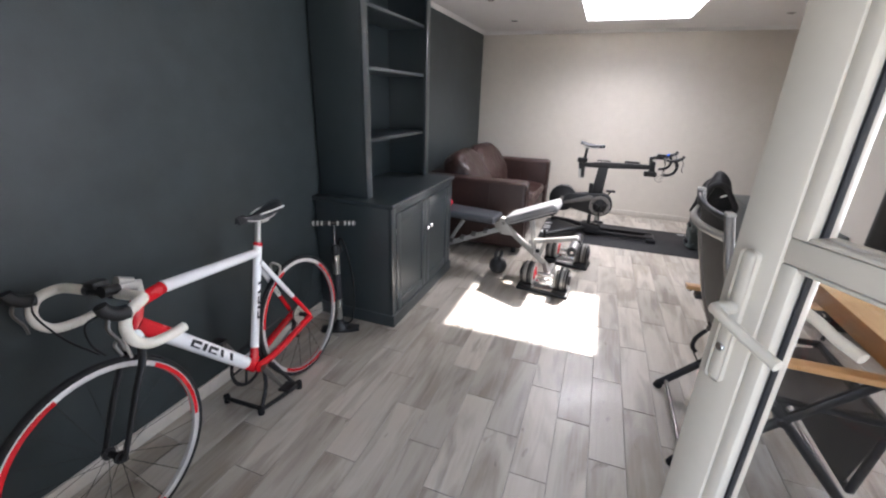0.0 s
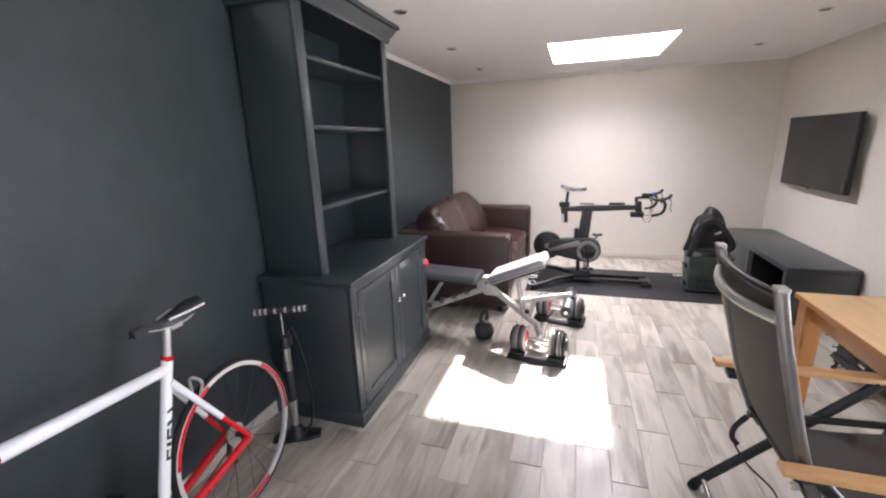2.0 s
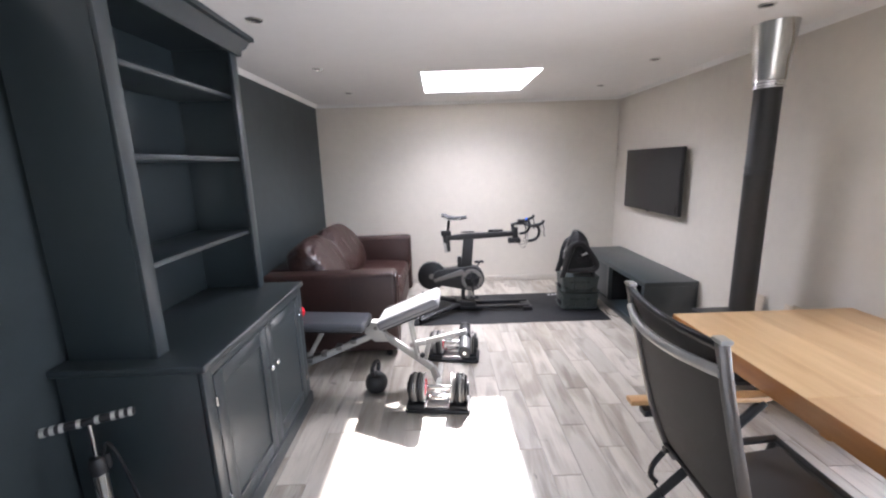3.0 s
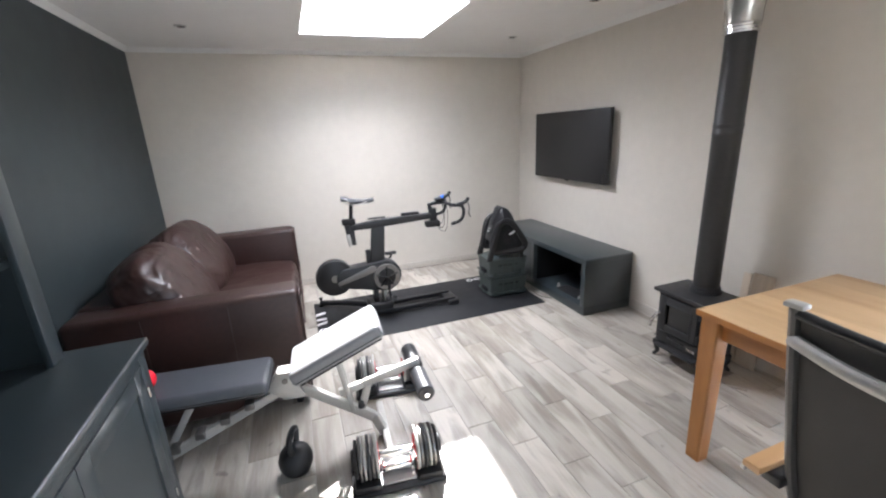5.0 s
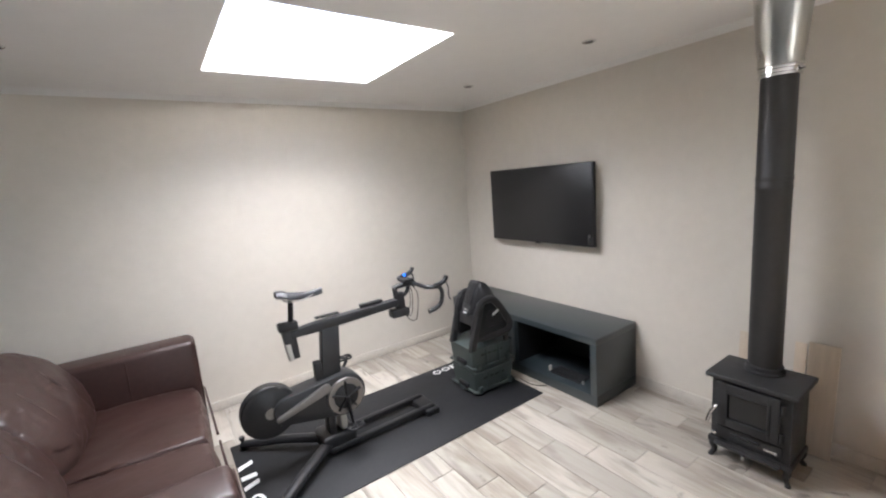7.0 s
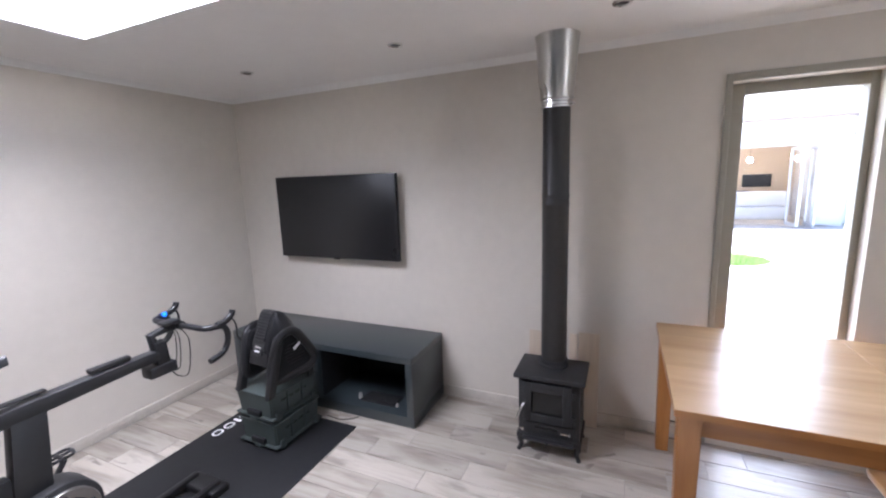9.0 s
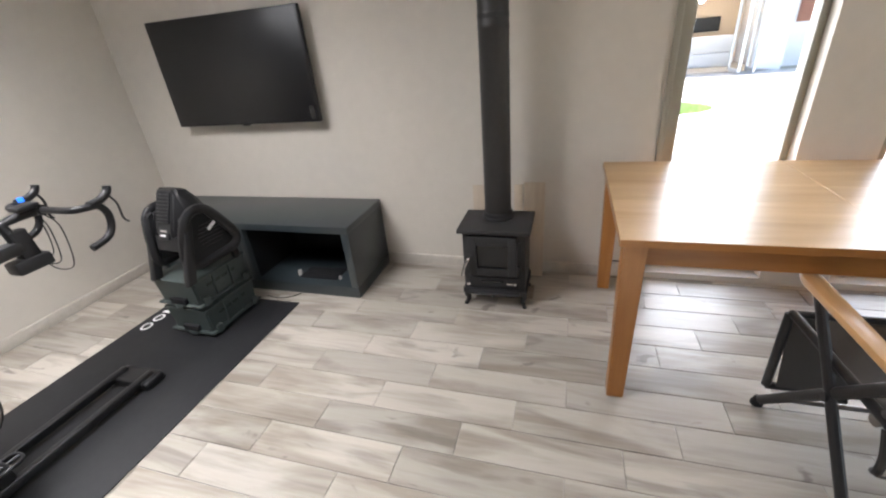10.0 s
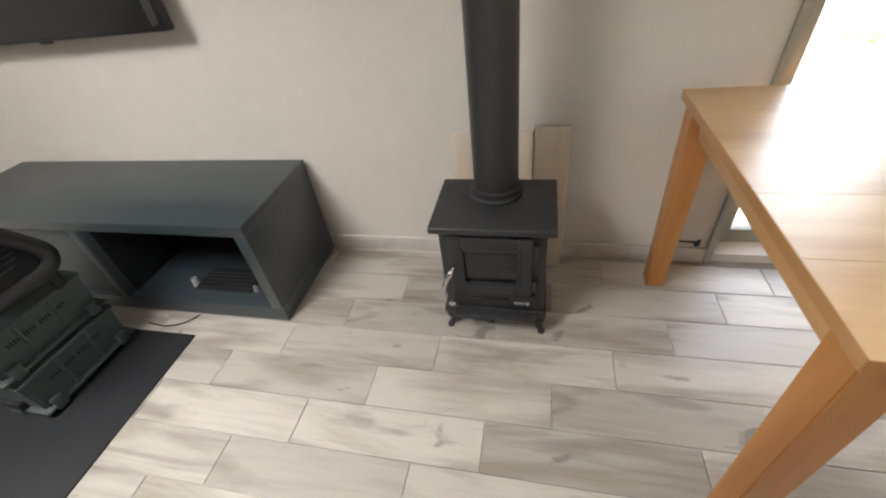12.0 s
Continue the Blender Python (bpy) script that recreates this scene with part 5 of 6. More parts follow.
# ---- weight bench, standing along x behind the cupboard ----
def weight_bench():
    t = thing("weight_bench", (-0.66, 5.005, 0.0), "silver-framed adjustable weight bench with grey vinyl pads", "weight bench", rz=-4)
    S, V = M["silver"], M["vinyl"]
    grey = mat("grey_vinyl_pad", (0.075, 0.08, 0.09), 0.32, vary=0.08, scale=6, bump=0.12, bscale=240, rvar=0.012)
    pale = mat("silver_grey_vinyl_pad", (0.20, 0.20, 0.205), 0.40, vary=0.08, scale=6, bump=0.12, bscale=240, rvar=0.012)
    def pad(name, x0, x1, wide, thick, m, material):
        bm = box(bm_new(), x0, x1, -wide / 2, wide / 2, -thick / 2, thick / 2, 0.024, 5, m)
        ob = part(name, bm, material, t)
        ring = [m @ Vector(p) for p in ((x0 + 0.02, -wide / 2 - 0.001, -thick * 0.2), (x1 - 0.02, -wide / 2 - 0.001, -thick * 0.2), (x1 + 0.001, -wide / 2 + 0.02, -thick * 0.2), (x1 + 0.001, wide / 2 - 0.02, -thick * 0.2), (x1 - 0.02, wide / 2 + 0.001, -thick * 0.2), (x0 + 0.02, wide / 2 + 0.001, -thick * 0.2), (x0 - 0.001, wide / 2 - 0.02, -thick * 0.2), (x0 - 0.001, -wide / 2 + 0.02, -thick * 0.2))]
        part("seam", tube(bm_new(), ring, 0.0025, 6, closed=True), V, ob)
        part("backing_board", box(bm_new(), x0 + 0.02, x1 - 0.02, -wide / 2 + 0.02, wide / 2 - 0.02, -thick / 2 - 0.012, -thick / 2 + 0.004, 0.002, 1, m), M["black"], ob)
        return ob
    pad("seat_pad", -0.60, -0.06, 0.27, 0.062, pose(0, 0, 0.475, 0, 1.5, 0), grey)
    up = pose(0.04, 0, 0.49, 0, -23, 0)
    pad("back_pad", 0.0, 0.465, 0.29, 0.074, up, pale)
    # frame tubes
    def bar(name, pts, w=0.026, material=S, parent=t):
        bm = bm_new()
        for a, b in zip(pts, pts[1:]):
            a, b = Vector(a), Vector(b)
            q = (b - a).to_track_quat("X", "Z").to_matrix().to_4x4()
            box(bm, 0, (b - a).length, -w * 0.7, w * 0.7, -w, w, 0.005, 2, Matrix.Translation(a) @ q)
        return part(name, bm, material, parent)
    bar("seat_rail", [(-0.66, 0, 0.10), (-0.30, 0, 0.26), (0.02, 0, 0.40)], 0.022)
    bar("seat_support", [(-0.56, 0, 0.425), (-0.05, 0, 0.425)], 0.014)
    bar("rear_strut", [(-0.40, 0.03, 0.42), (-0.62, 0.03, 0.06)], 0.016)
    bar("rear_foot", [(-0.66, -0.21, 0.028), (-0.66, 0.21, 0.028)], 0.024)
    for k in range(4):
        x = -0.52 + 0.115 * k
        z = 0.165 + 0.051 * k
        part("ladder_catch", box(bm_new(), x - 0.022, x + 0.022, -0.03, 0.03, z, z + 0.035, 0.006), M["alloy"], t)
    pv = part("pivot_plate", prism(bm_new(), [(-0.085, 0.405), (-0.01, 0.34), (0.09, 0.34), (0.05, 0.43), (0.03, 0.49), (-0.03, 0.49)], "y", -0.036, 0.036, 0.004), S, t)
    for yy in (-0.037, 0.037):
        part("pivot_bolt", lathe(bm_new(), [(0.014, -0.004), (0.014, 0.004), (0.008, 0.007), (0.0, 0.007)], (0.0, yy, 0.445), "y", 14), M["alloy"], pv)
    bar("front_strut", [(0.03, 0, 0.40), (0.40, 0, 0.12)], 0.024)
    bar("front_post", [(0.40, 0, 0.13), (0.445, -0.02, 0.02)], 0.024)
    bar("front_foot", [(0.45, -0.30, 0.028), (0.45, 0.22, 0.028)], 0.024)
    bar("back_support", [up @ Vector((0.03, 0, -0.055)), up @ Vector((0.36, 0, -0.055))], 0.016, M["alloy"])
    for yy in (-0.04, 0.04):
        bar("back_prop", [up @ Vector((0.20, yy, -0.06)), (0.30, yy, 0.20)], 0.012)
    bar("leg_arm", [(0.24, 0, 0.30), (0.36, 0, 0.325), (0.66, 0, 0.40)], 0.02)
    bar("leg_brace", [(0.34, 0, 0.17), (0.39, 0, 0.33)], 0.018)
    for cx, cz, half, r in ((0.645, 0.345, 0.225, 0.042),):
        rod = part("roller_bar", cyl(bm_new(), (cx, -half - 0.012, cz), (cx, half + 0.012, cz), 0.012, seg=12), M["chrome"], t)
        for s in (-1, 1):
            bm = lathe(bm_new(), [(0.013, 0.03 * s), (r - 0.006, 0.03 * s), (r, 0.036 * s), (r, (half - 0.006) * s), (r - 0.006, half * s), (0.013, half * s)], (cx, 0, cz), "y", 24)
            part("foam_roller", bm, M["vinyl"], rod)
    part("adjust_pin", lathe(bm_new(), [(0.006, 0), (0.006, -0.02), (0.018, -0.026), (0.018, -0.046), (0, -0.05)], (0.34, -0.03, 0.25), "y", 16), M["black"], t)


weight_bench()

# red ball resting on the bench seat
bm = bm_new()
bmesh.ops.create_uvsphere(bm, u_segments=24, v_segments=16, radius=0.052)
for v in bm.verts:
    v.co.z *= 0.93
    v.co *= 1 + 0.02 * noise.noise(v.co * 30)
solo("red_ball", bm, mat("bright_red_rubber", (0.80, 0.012, 0.03), 0.45, vary=0.08, scale=20), "small bright red rubber ball on the bench seat", "ball", at=(-1.235, 5.04, 0.560))


# ---- adjustable dumbbells in their trays ----
def dumbbell():
    t = thing("adjustable_dumbbell", (0, 0, 0), "chrome and black adjustable dumbbell sitting in its tray", "dumbbell", "adjustable dumbbells on the floor")
    tray = part("tray", box(bm_new(), -0.215, 0.215, -0.105, 0.105, 0.0, 0.030, 0.014, 3), M["black"], t)
    for s in (-1, 1):
        part("cradle", box(bm_new(), s * 0.20, s * 0.085, -0.10, 0.10, 0.028, 0.060, 0.010, 2), M["black"], tray)
    part("tray_bridge", box(bm_new(), -0.075, 0.075, -0.08, 0.08, 0.030, 0.042, 0.004), M["silver"], tray)
    part("handle", lathe(bm_new(), [(0.013, -0.085), (0.015, -0.06), (0.0175, 0.0), (0.015, 0.06), (0.013, 0.085)], (0, 0, 0.135), "x", 20), M["chrome"], t, "knurled chrome handle")
    part("selector", box(bm_new(), -0.07, 0.07, -0.035, 0.035, 0.048, 0.085, 0.010), M["chrome"], t)
    plate = None
    for s in (-1, 1):
        for i in range(6):
            r = 0.098 - 0.003 * (i % 2) - (0.012 if i == 5 else 0)
            bm = lathe(bm_new(), [(0.0, -0.0055), (r - 0.012, -0.0055), (r - 0.004, -0.007), (r, -0.003), (r, 0.003), (r - 0.004, 0.007), (r - 0.012, 0.0055), (0.0, 0.0055)], (s * (0.092 + i * 0.0185), 0, 0.135), "x", 30)
            part("weight_plate", bm, M["silver"] if i % 3 == 0 else M["alloy"] if i % 3 == 1 else M["iron"], t)
        part("dial", lathe(bm_new(), [(0.045, 0.0), (0.045, 0.010), (0.036, 0.014), (0, 0.014)] if s > 0 else [(0.045, 0.0), (0.045, -0.010), (0.036, -0.014), (0, -0.014)], (s * 0.193, 0, 0.135), "x", 24), M["iron"], t)
        part("collar_ring", lathe(bm_new(), [(0.050, s * 0.080), (0.058, s * 0.082), (0.058, s * 0.086), (0.050, s * 0.087)], (0, 0, 0.135), "x", 24), M["red"], t, "red marker ring")
    return t


first_db = dumbbell()
first_db.matrix_world = pose(-0.215, 4.67, 0, 0, 0, -6)
copy_thing(first_db, pose(-0.09, 5.37, 0, 0, 0, -8))


# ---- kettlebell ----
def kettlebell():
    t = thing("kettlebell", (-0.665, 4.885, 0.0), "small dark cast-iron kettlebell on the floor", "kettlebell", rz=75)
    part("bell", lathe(bm_new(), [(0.0, 0.0), (0.045, 0.0), (0.062, 0.012), (0.078, 0.045), (0.080, 0.075), (0.068, 0.112), (0.040, 0.140), (0.0, 0.148)], (0, 0, 0), seg=30), M["iron"], t)
    pts = smooth_path([(-0.035, 0, 0.125), (-0.055, 0, 0.165), (-0.050, 0, 0.205), (0.0, 0, 0.222), (0.050, 0, 0.205), (0.055, 0, 0.165), (0.035, 0, 0.125)], 5)
    part("handle", tube(bm_new(), pts, 0.0145, 12), M["iron"], t)


kettlebell()


# ---- folding garden chair, facing the table ----
def garden_chair():
    t = thing("folding_chair", (0.56, 3.372, 0.0), "grey aluminium folding high-back chair with dark mesh and wooden arms", "chair")
    A, B = M["alloy"], M["black"]
    wb = 0.250
    # back frame: gently curved side tubes
    for s in (-1, 1):
        pts = smooth_path([(-0.03, s * wb, 1.14), (0.00, s * wb, 1.0), (0.05, s * wb, 0.80), (0.10, s * wb, 0.62), (0.165, s * wb, 0.46), (0.20, s * wb, 0.40)], 5)
        part("back_tube", tube(bm_new(), pts, 0.0185, 10, flat=0.7, up=(0, 1, 0)), A, t)
        part("tube_cap", box(bm_new(), -0.046, -0.014, s * wb - 0.021, s * wb + 0.021, 1.137, 1.150, 0.004), M["silver"], t)
    rail = smooth_path([(-0.022, -wb, 1.055), (-0.062, -wb * 0.5, 1.05), (-0.075, 0, 1.048), (-0.062, wb * 0.5, 1.05), (-0.022, wb, 1.055)], 5)
    part("top_bar", tube(bm_new(), rail, 0.015, 10, flat=1.1), M["silver"], t)
    head = smooth_path([(-0.03, -wb, 1.125), (-0.05, -wb * 0.5, 1.122), (-0.056, 0, 1.12), (-0.05, wb * 0.5, 1.122), (-0.03, wb, 1.125)], 4)
    part("head_bar", tube(bm_new(), head, 0.012, 10), B, t)
    part("lower_bar", tube(bm_new(), [(0.15, -wb, 0.47), (0.165, 0, 0.455), (0.15, wb, 0.47)], 0.010, 8), B, t)
    # sling: one curved sheet with thickness
    def sheet(rows, thick=0.003):
        bm = bm_new()
        for k, off in enumerate((0, thick)):
            grid = []
            for r in rows:
                grid.append([bm.verts.new(Vector(p) + Vector((off, 0, off * 0.3))) for p in r])
            for a, b in zip(grid, grid[1:]):
                for i in range(len(a) - 1):
                    bm.faces.new((a[i], a[i + 1], b[i + 1], b[i]) if k else (a[i], b[i], b[i + 1], a[i + 1]))
            if k == 0:
                g0 = grid
            else:
                edge = lambda g: [g[0][i] for i in range(len(g[0]))] + [r[-1] for r in g[1:]] + g[-1][-2::-1] + [r[0] for r in g[-2:0:-1]]
                e0, e1 = edge(g0), edge(grid)
                for i in range(len(e0)):
                    j = (i + 1) % len(e0)
                    bm.faces.new((e0[i], e0[j], e1[j], e1[i]))
        return bm
    curve = [(-0.028, 1.125), (-0.012, 1.06), (0.005, 0.98), (0.03, 0.88), (0.055, 0.78), (0.085, 0.67), (0.125, 0.56), (0.165, 0.47)]
    rows = []
    for x, z in curve:
        bow = 0.035 if z > 0.9 else 0.03
        rows.append([(x - bow * (1 - (y / wb) ** 2) * (1 if z > 0.55 else 0.3), y, z) for y in (-wb + 0.01 + (2 * wb - 0.02) * i / 8 for i in range(9))])
    part("back_sling", sheet(rows), M["mesh"], t, "dark grey textile mesh sling")
    for s in (-1, 1):
        pts = [Vector((x + 0.006, s * (wb - 0.016), z)) for x, z in curve]
        part("sling_cord", tube(bm_new(), smooth_path(pts, 3), 0.006, 8), B, t)
    # seat
    srows = []
    for i in range(8):
        u = i / 7
        srows.append([(0.17 + 0.43 * u, y, 0.435 - 0.022 * math.sin(math.pi * u) - 0.015 * (1 - (y / 0.23) ** 2) + 0.012 * u) for y in (-0.23 + 0.46 * k / 8 for k in range(9))])
    part("seat_sling", sheet(srows), M["mesh"], t, "dark grey textile mesh seat")
    for s in (-1, 1):
        part("seat_tube", tube(bm_new(), [(0.15, s * 0.252, 0.435), (0.63, s * 0.285, 0.445)], 0.015, 10), B, t)
    part("seat_front_bar", tube(bm_new(), [(0.63, -0.290, 0.442), (0.638, 0, 0.435), (0.63, 0.290, 0.442)], 0.014, 10), B, t)
    part("front_flap", sheet([[(0.630 - 0.055 * u, y, 0.432 - 0.29 * u) for y in (-0.285 + 0.57 * k / 6 for k in range(7))] for u in (0, 0.25, 0.5, 0.75, 1.0)]), M["mesh"], t, "dark hanging leg rest")
    for s in (-1, 1):
        part("leg_rest_tube", tube(bm_new(), [(0.634, s * 0.290, 0.44), (0.588, s * 0.312, 0.136)], 0.016, 10), B, t)
    part("leg_rest_bar", tube(bm_new(), [(0.588, -0.312, 0.136), (0.588, 0.312, 0.136)], 0.015, 10), B, t)
    # arms
    for s in (-1, 1):
        y = s * 0.305
        bm = prism(bm_new(), [(0.02, y - 0.022), (0.30, y - 0.026), (0.56, y - 0.030), (0.60, y - 0.018), (0.60, y + 0.018), (0.56, y + 0.030), (0.30, y + 0.026), (0.02, y + 0.022)], "z", 0.615, 0.640, 0.006)
        arm = part("arm_rest", bm, M["oak_x"], t, "varnished pale wooden arm rest")
        part("arm_bolt", lathe(bm_new(), [(0.0, 0.0), (0.012, 0.002), (0.012, 0.012), (0.0, 0.014)], (0.045, y + (0.022 if s > 0 else -0.036), 0.60), "y", 12), M["steel"], arm)
        part("arm_bracket", box(bm_new(), 0.06, 0.13, min(s * 0.25, s * 0.30), max(s * 0.25, s * 0.30), 0.585, 0.614, 0.004), B, t)
        # crossing legs with rubber feet
        a, b = Vector((0.0, s * 0.285, 0.018)), Vector((0.56, s * 0.285, 0.615))
        part("leg", tube(bm_new(), [a, b], 0.021, 10, flat=0.7, up=(0, 1, 0)), B, t)
        c, d2 = Vector((0.625, s * 0.302, 0.018)), Vector((0.12, s * 0.268, 0.60))
        part("leg", tube(bm_new(), [c, d2], 0.019, 10, flat=0.7, up=(0, 1, 0)), B, t)
        for q in (a, c):
            part("rubber_foot", cyl(bm_new(), (q.x, q.y, 0), (q.x + (0.012 if q is a else -0.012), q.y, 0.035), 0.023, 0.020, 14), M["rubber"], t)
        part("joint", cyl(bm_new(), (0.318, s * 0.25, 0.355), (0.318, s * 0.305, 0.355), 0.016, seg=14), B, t)
        hook = smooth_path([(0.15, s * 0.255, 0.42), (0.115, s * 0.26, 0.36), (0.11, s * 0.26, 0.31), (0.13, s * 0.25, 0.285)], 4)
        part("recline_hook", tube(bm_new(), hook, 0.011, 8), B, t)
    part("rear_cross_bar", tube(bm_new(), [(0.035, -0.285, 0.055), (0.035, 0.285, 0.055)], 0.010, 10), A, t)
    part("front_cross_bar", tube(bm_new(), [(0.60, -0.268, 0.06), (0.60, 0.268, 0.06)], 0.010, 10), A, t)
    part("release_cable", tube(bm_new(), smooth_path([(0.12, 0.25, 0.28), (0.15, 0.18, 0.245), (0.19, 0.05, 0.25), (0.15, -0.10, 0.275), (0.12, -0.25, 0.28)], 5), 0.004, 6), B, t)


garden_chair()


# ---- track pump ----
def track_pump():
    t = thing("track_pump", (-1.415, 3.46, 0.0), "black and silver floor-standing bicycle pump", "bicycle pump", rz=28)
    part("foot_plate", prism(bm_new(), [(-0.125, -0.03), (-0.07, -0.045), (0.07, -0.045), (0.125, -0.03), (0.125, 0.03), (0.07, 0.045), (-0.07, 0.045), (-0.125, 0.03)], "z", 0.0, 0.022, 0.006), M["black"], t)
    part("base", lathe(bm_new(), [(0.05, 0.02), (0.042, 0.05), (0.026, 0.07), (0.024, 0.09)], (0, 0, 0)), M["black"], t)
    part("barrel", lathe(bm_new(), [(0.022, 0.08), (0.022, 0.56)], (0, 0, 0)), M["steel"], t, "silver barrel")
    part("cap", lathe(bm_new(), [(0.022, 0.55), (0.028, 0.555), (0.029, 0.60), (0.022, 0.615), (0.008, 0.62)], (0, 0, 0)), M["black"], t)
    part("label", lathe(bm_new(), [(0.0226, 0.24), (0.0226, 0.42)], (0, 0, 0)), M["ink_dark"], t)
    part("rod", cyl(bm_new(), (0, 0, 0.60), (0, 0, 0.745), 0.006), M["chrome"], t)
    part("handle", lathe(bm_new(), [(0.0, -0.135), (0.013, -0.132), (0.015, -0.05), (0.012, 0.0), (0.015, 0.05), (0.013, 0.132), (0.0, 0.135)], (0, 0, 0.757), "x", 16), M["black"], t)
    for x in (-0.12, -0.095, -0.07, -0.025, 0.025, 0.07, 0.095, 0.12):
        part("handle_band", cyl(bm_new(), (x - 0.006, 0, 0.757), (x + 0.006, 0, 0.757), 0.0158, seg=16), M["silver"], t)
    pts = smooth_path([(0.03, -0.02, 0.06), (0.085, -0.03, 0.10), (0.105, -0.02, 0.30), (0.075, -0.01, 0.54), (0.04, 0, 0.655), (0.02, 0, 0.62), (0.03, 0, 0.56)], 6)
    part("hose", tube(bm_new(), pts, 0.006, 8), M["rubber"], t)
    part("hose_head", cyl(bm_new(), (0.03, 0, 0.57), (0.03, 0, 0.62), 0.011, 0.009, 12), M["black"], t)


track_pump()


# ---- road bike leaning beside the dark wall: x forward (towards the doorway), y to the wall side ----
def road_bike():
    t = thing("road_bike", (-1.35, 3.065, 0.0), "white and red road racing bicycle on a black stand", "bicycle")
    t.matrix_world = Matrix.Translation((-1.350, 3.065, 0.0)) @ pose(0, 0, 0, 0, 0, -90 + 2.5) @ pose(0, 0, 0, 5.5, 0, 0)
    W, R, B = M["white"], M["red"], M["black"]
    RH, FH, BB = Vector((0, 0, 0.335)), Vector((1.035, 0, 0.335)), Vector((0.40, 0, 0.262))
    ST, HT, HB = Vector((0.225, 0, 0.785)), Vector((0.805, 0, 0.825)), Vector((0.852, 0, 0.705))

    def wheel(c, name):
        w = part(name, lathe(bm_new(), [(0.300, -0.009), (0.312, -0.011), (0.318, -0.010), (0.318, 0.010), (0.312, 0.011), (0.300, 0.009), (0.298, 0.0), (0.300, -0.009)], c, "y", 56), M["rim"], t, "pale silver rimmed racing wheel with red bands")
        ring = [c + Vector((0.325 * math.cos(a), 0, 0.325 * math.sin(a))) for a in (2 * math.pi * i / 56 for i in range(56))]
        part("tyre", tube(bm_new(), ring, 0.0125, 10, closed=True, up=(0, 1, 0)), M["rubber"], w)
        for k in range(3):
            bm = bm_new()
            for s in (-1, 1):
                pts = [c + Vector((0.306 * math.cos(a), s * 0.0112, 0.306 * math.sin(a))) for a in (0.22 + 2.094 * k + 1.05 * i / 14 for i in range(15))]
                tube(bm, pts, 0.0080, 6, flat=0.12, up=(0, 1, 0))
            part("rim_decal", bm, R, w, "red rim lettering band")
            bm = bm_new()
            for j in range(5):
                a = 0.38 + 2.094 * k + 0.15 * j
                pts = [c + Vector((0.306 * math.cos(a + q), -0.0126, 0.306 * math.sin(a + q))) for q in (0, 0.03, 0.06, 0.085)]
                tube(bm, pts, 0.0058, 6, flat=0.12, up=(0, 1, 0))
            part("rim_mark", bm, M["ink"], w, "pale bars of lettering")
        part("hub", lathe(bm_new(), [(0.0, -0.055), (0.012, -0.052), (0.012, -0.035), (0.022, -0.033), (0.022, -0.026), (0.012, -0.02), (0.012, 0.02), (0.022, 0.026), (0.022, 0.033), (0.012, 0.035), (0.012, 0.052), (0.0, 0.055)], c, "y", 18), B, w)
        for k in range(20):
            a = 2 * math.pi * k / 20
            s = 0.028 if k % 2 else -0.028
            b = a + (0.5 if k % 4 < 2 else -0.5) * (0.0 if name == "front_wheel" else 1)
            part("spoke", tube(bm_new(), [c + Vector((0.02 * math.cos(b), s, 0.02 * math.sin(b))), c + Vector((0.30 * math.cos(a), 0, 0.30 * math.sin(a)))], 0.0011, 5), B, w)
        return w

    wheel(RH, "rear_wheel")
    wheel(FH, "front_wheel")

    def tube_part(name, a, b, r0, r1, material, flat=1.0, parent=t, label=""):
        return part(name, tube(bm_new(), [a, b], [r0, r1], 16, flat=flat, up=(0, 1, 0)), material, parent, label)

    k = 0.16
    tube_part("top_tube", ST, ST.lerp(HT, 1 - k), 0.020, 0.024, W)
    tube_part("top_tube_end", ST.lerp(HT, 1 - k), HT + Vector((0.005, 0, -0.02)), 0.024, 0.025, R, label="red painted tube end")
    LO = HB + Vector((-0.012, 0, 0.03))
    tube_part("down_tube_foot", BB, BB.lerp(LO, 0.10), 0.030, 0.030, R)
    down = tube_part("down_tube", BB.lerp(LO, 0.10), BB.lerp(LO, 0.80), 0.030, 0.030, W)
    tube_part("down_tube_head", BB.lerp(LO, 0.80), LO, 0.030, 0.029, R)
    seat = tube_part("seat_tube", BB.lerp(ST, 0.17), ST + Vector((-0.012, 0, 0.035)), 0.0195, 0.0195, W)
    tube_part("seat_tube_foot", BB, BB.lerp(ST, 0.17), 0.022, 0.0175, R)
    tube_part("head_tube", HB, HT + Vector((-0.005, 0, 0.012)), 0.0225, 0.021, R)
    tube_part("seat_clamp", ST + Vector((-0.011, 0, 0.028)), ST + Vector((-0.016, 0, 0.046)), 0.0205, 0.0205, R)
    for s in (-1, 1):
        a, b = ST + Vector((0.01, 0.012 * s, -0.045)), RH + Vector((0.012, 0.062 * s, 0.012))
        tube_part("seat_stay", a, a.lerp(b, 0.62), 0.014, 0.012, W)
        tube_part("seat_stay_end", a.lerp(b, 0.62), b, 0.012, 0.010, R)
        part("chain_stay", tube(bm_new(), smooth_path([BB + Vector((-0.01, 0.022 * s, 0)), BB + Vector((-0.12, 0.045 * s, 0.014)), RH + Vector((0.012, 0.062 * s, 0))], 4), 0.016, 10, flat=1.2, up=(0, 1, 0)), R, t)
        f = smooth_path([HB + Vector((0.003, 0.018 * s, -0.02)), HB + Vector((0.03, 0.045 * s, -0.08)), FH + Vector((-0.096, 0.050 * s, 0.19)), FH + Vector((-0.037, 0.051 * s, 0.075)), FH + Vector((0, 0.05 * s, 0.0))], 6)
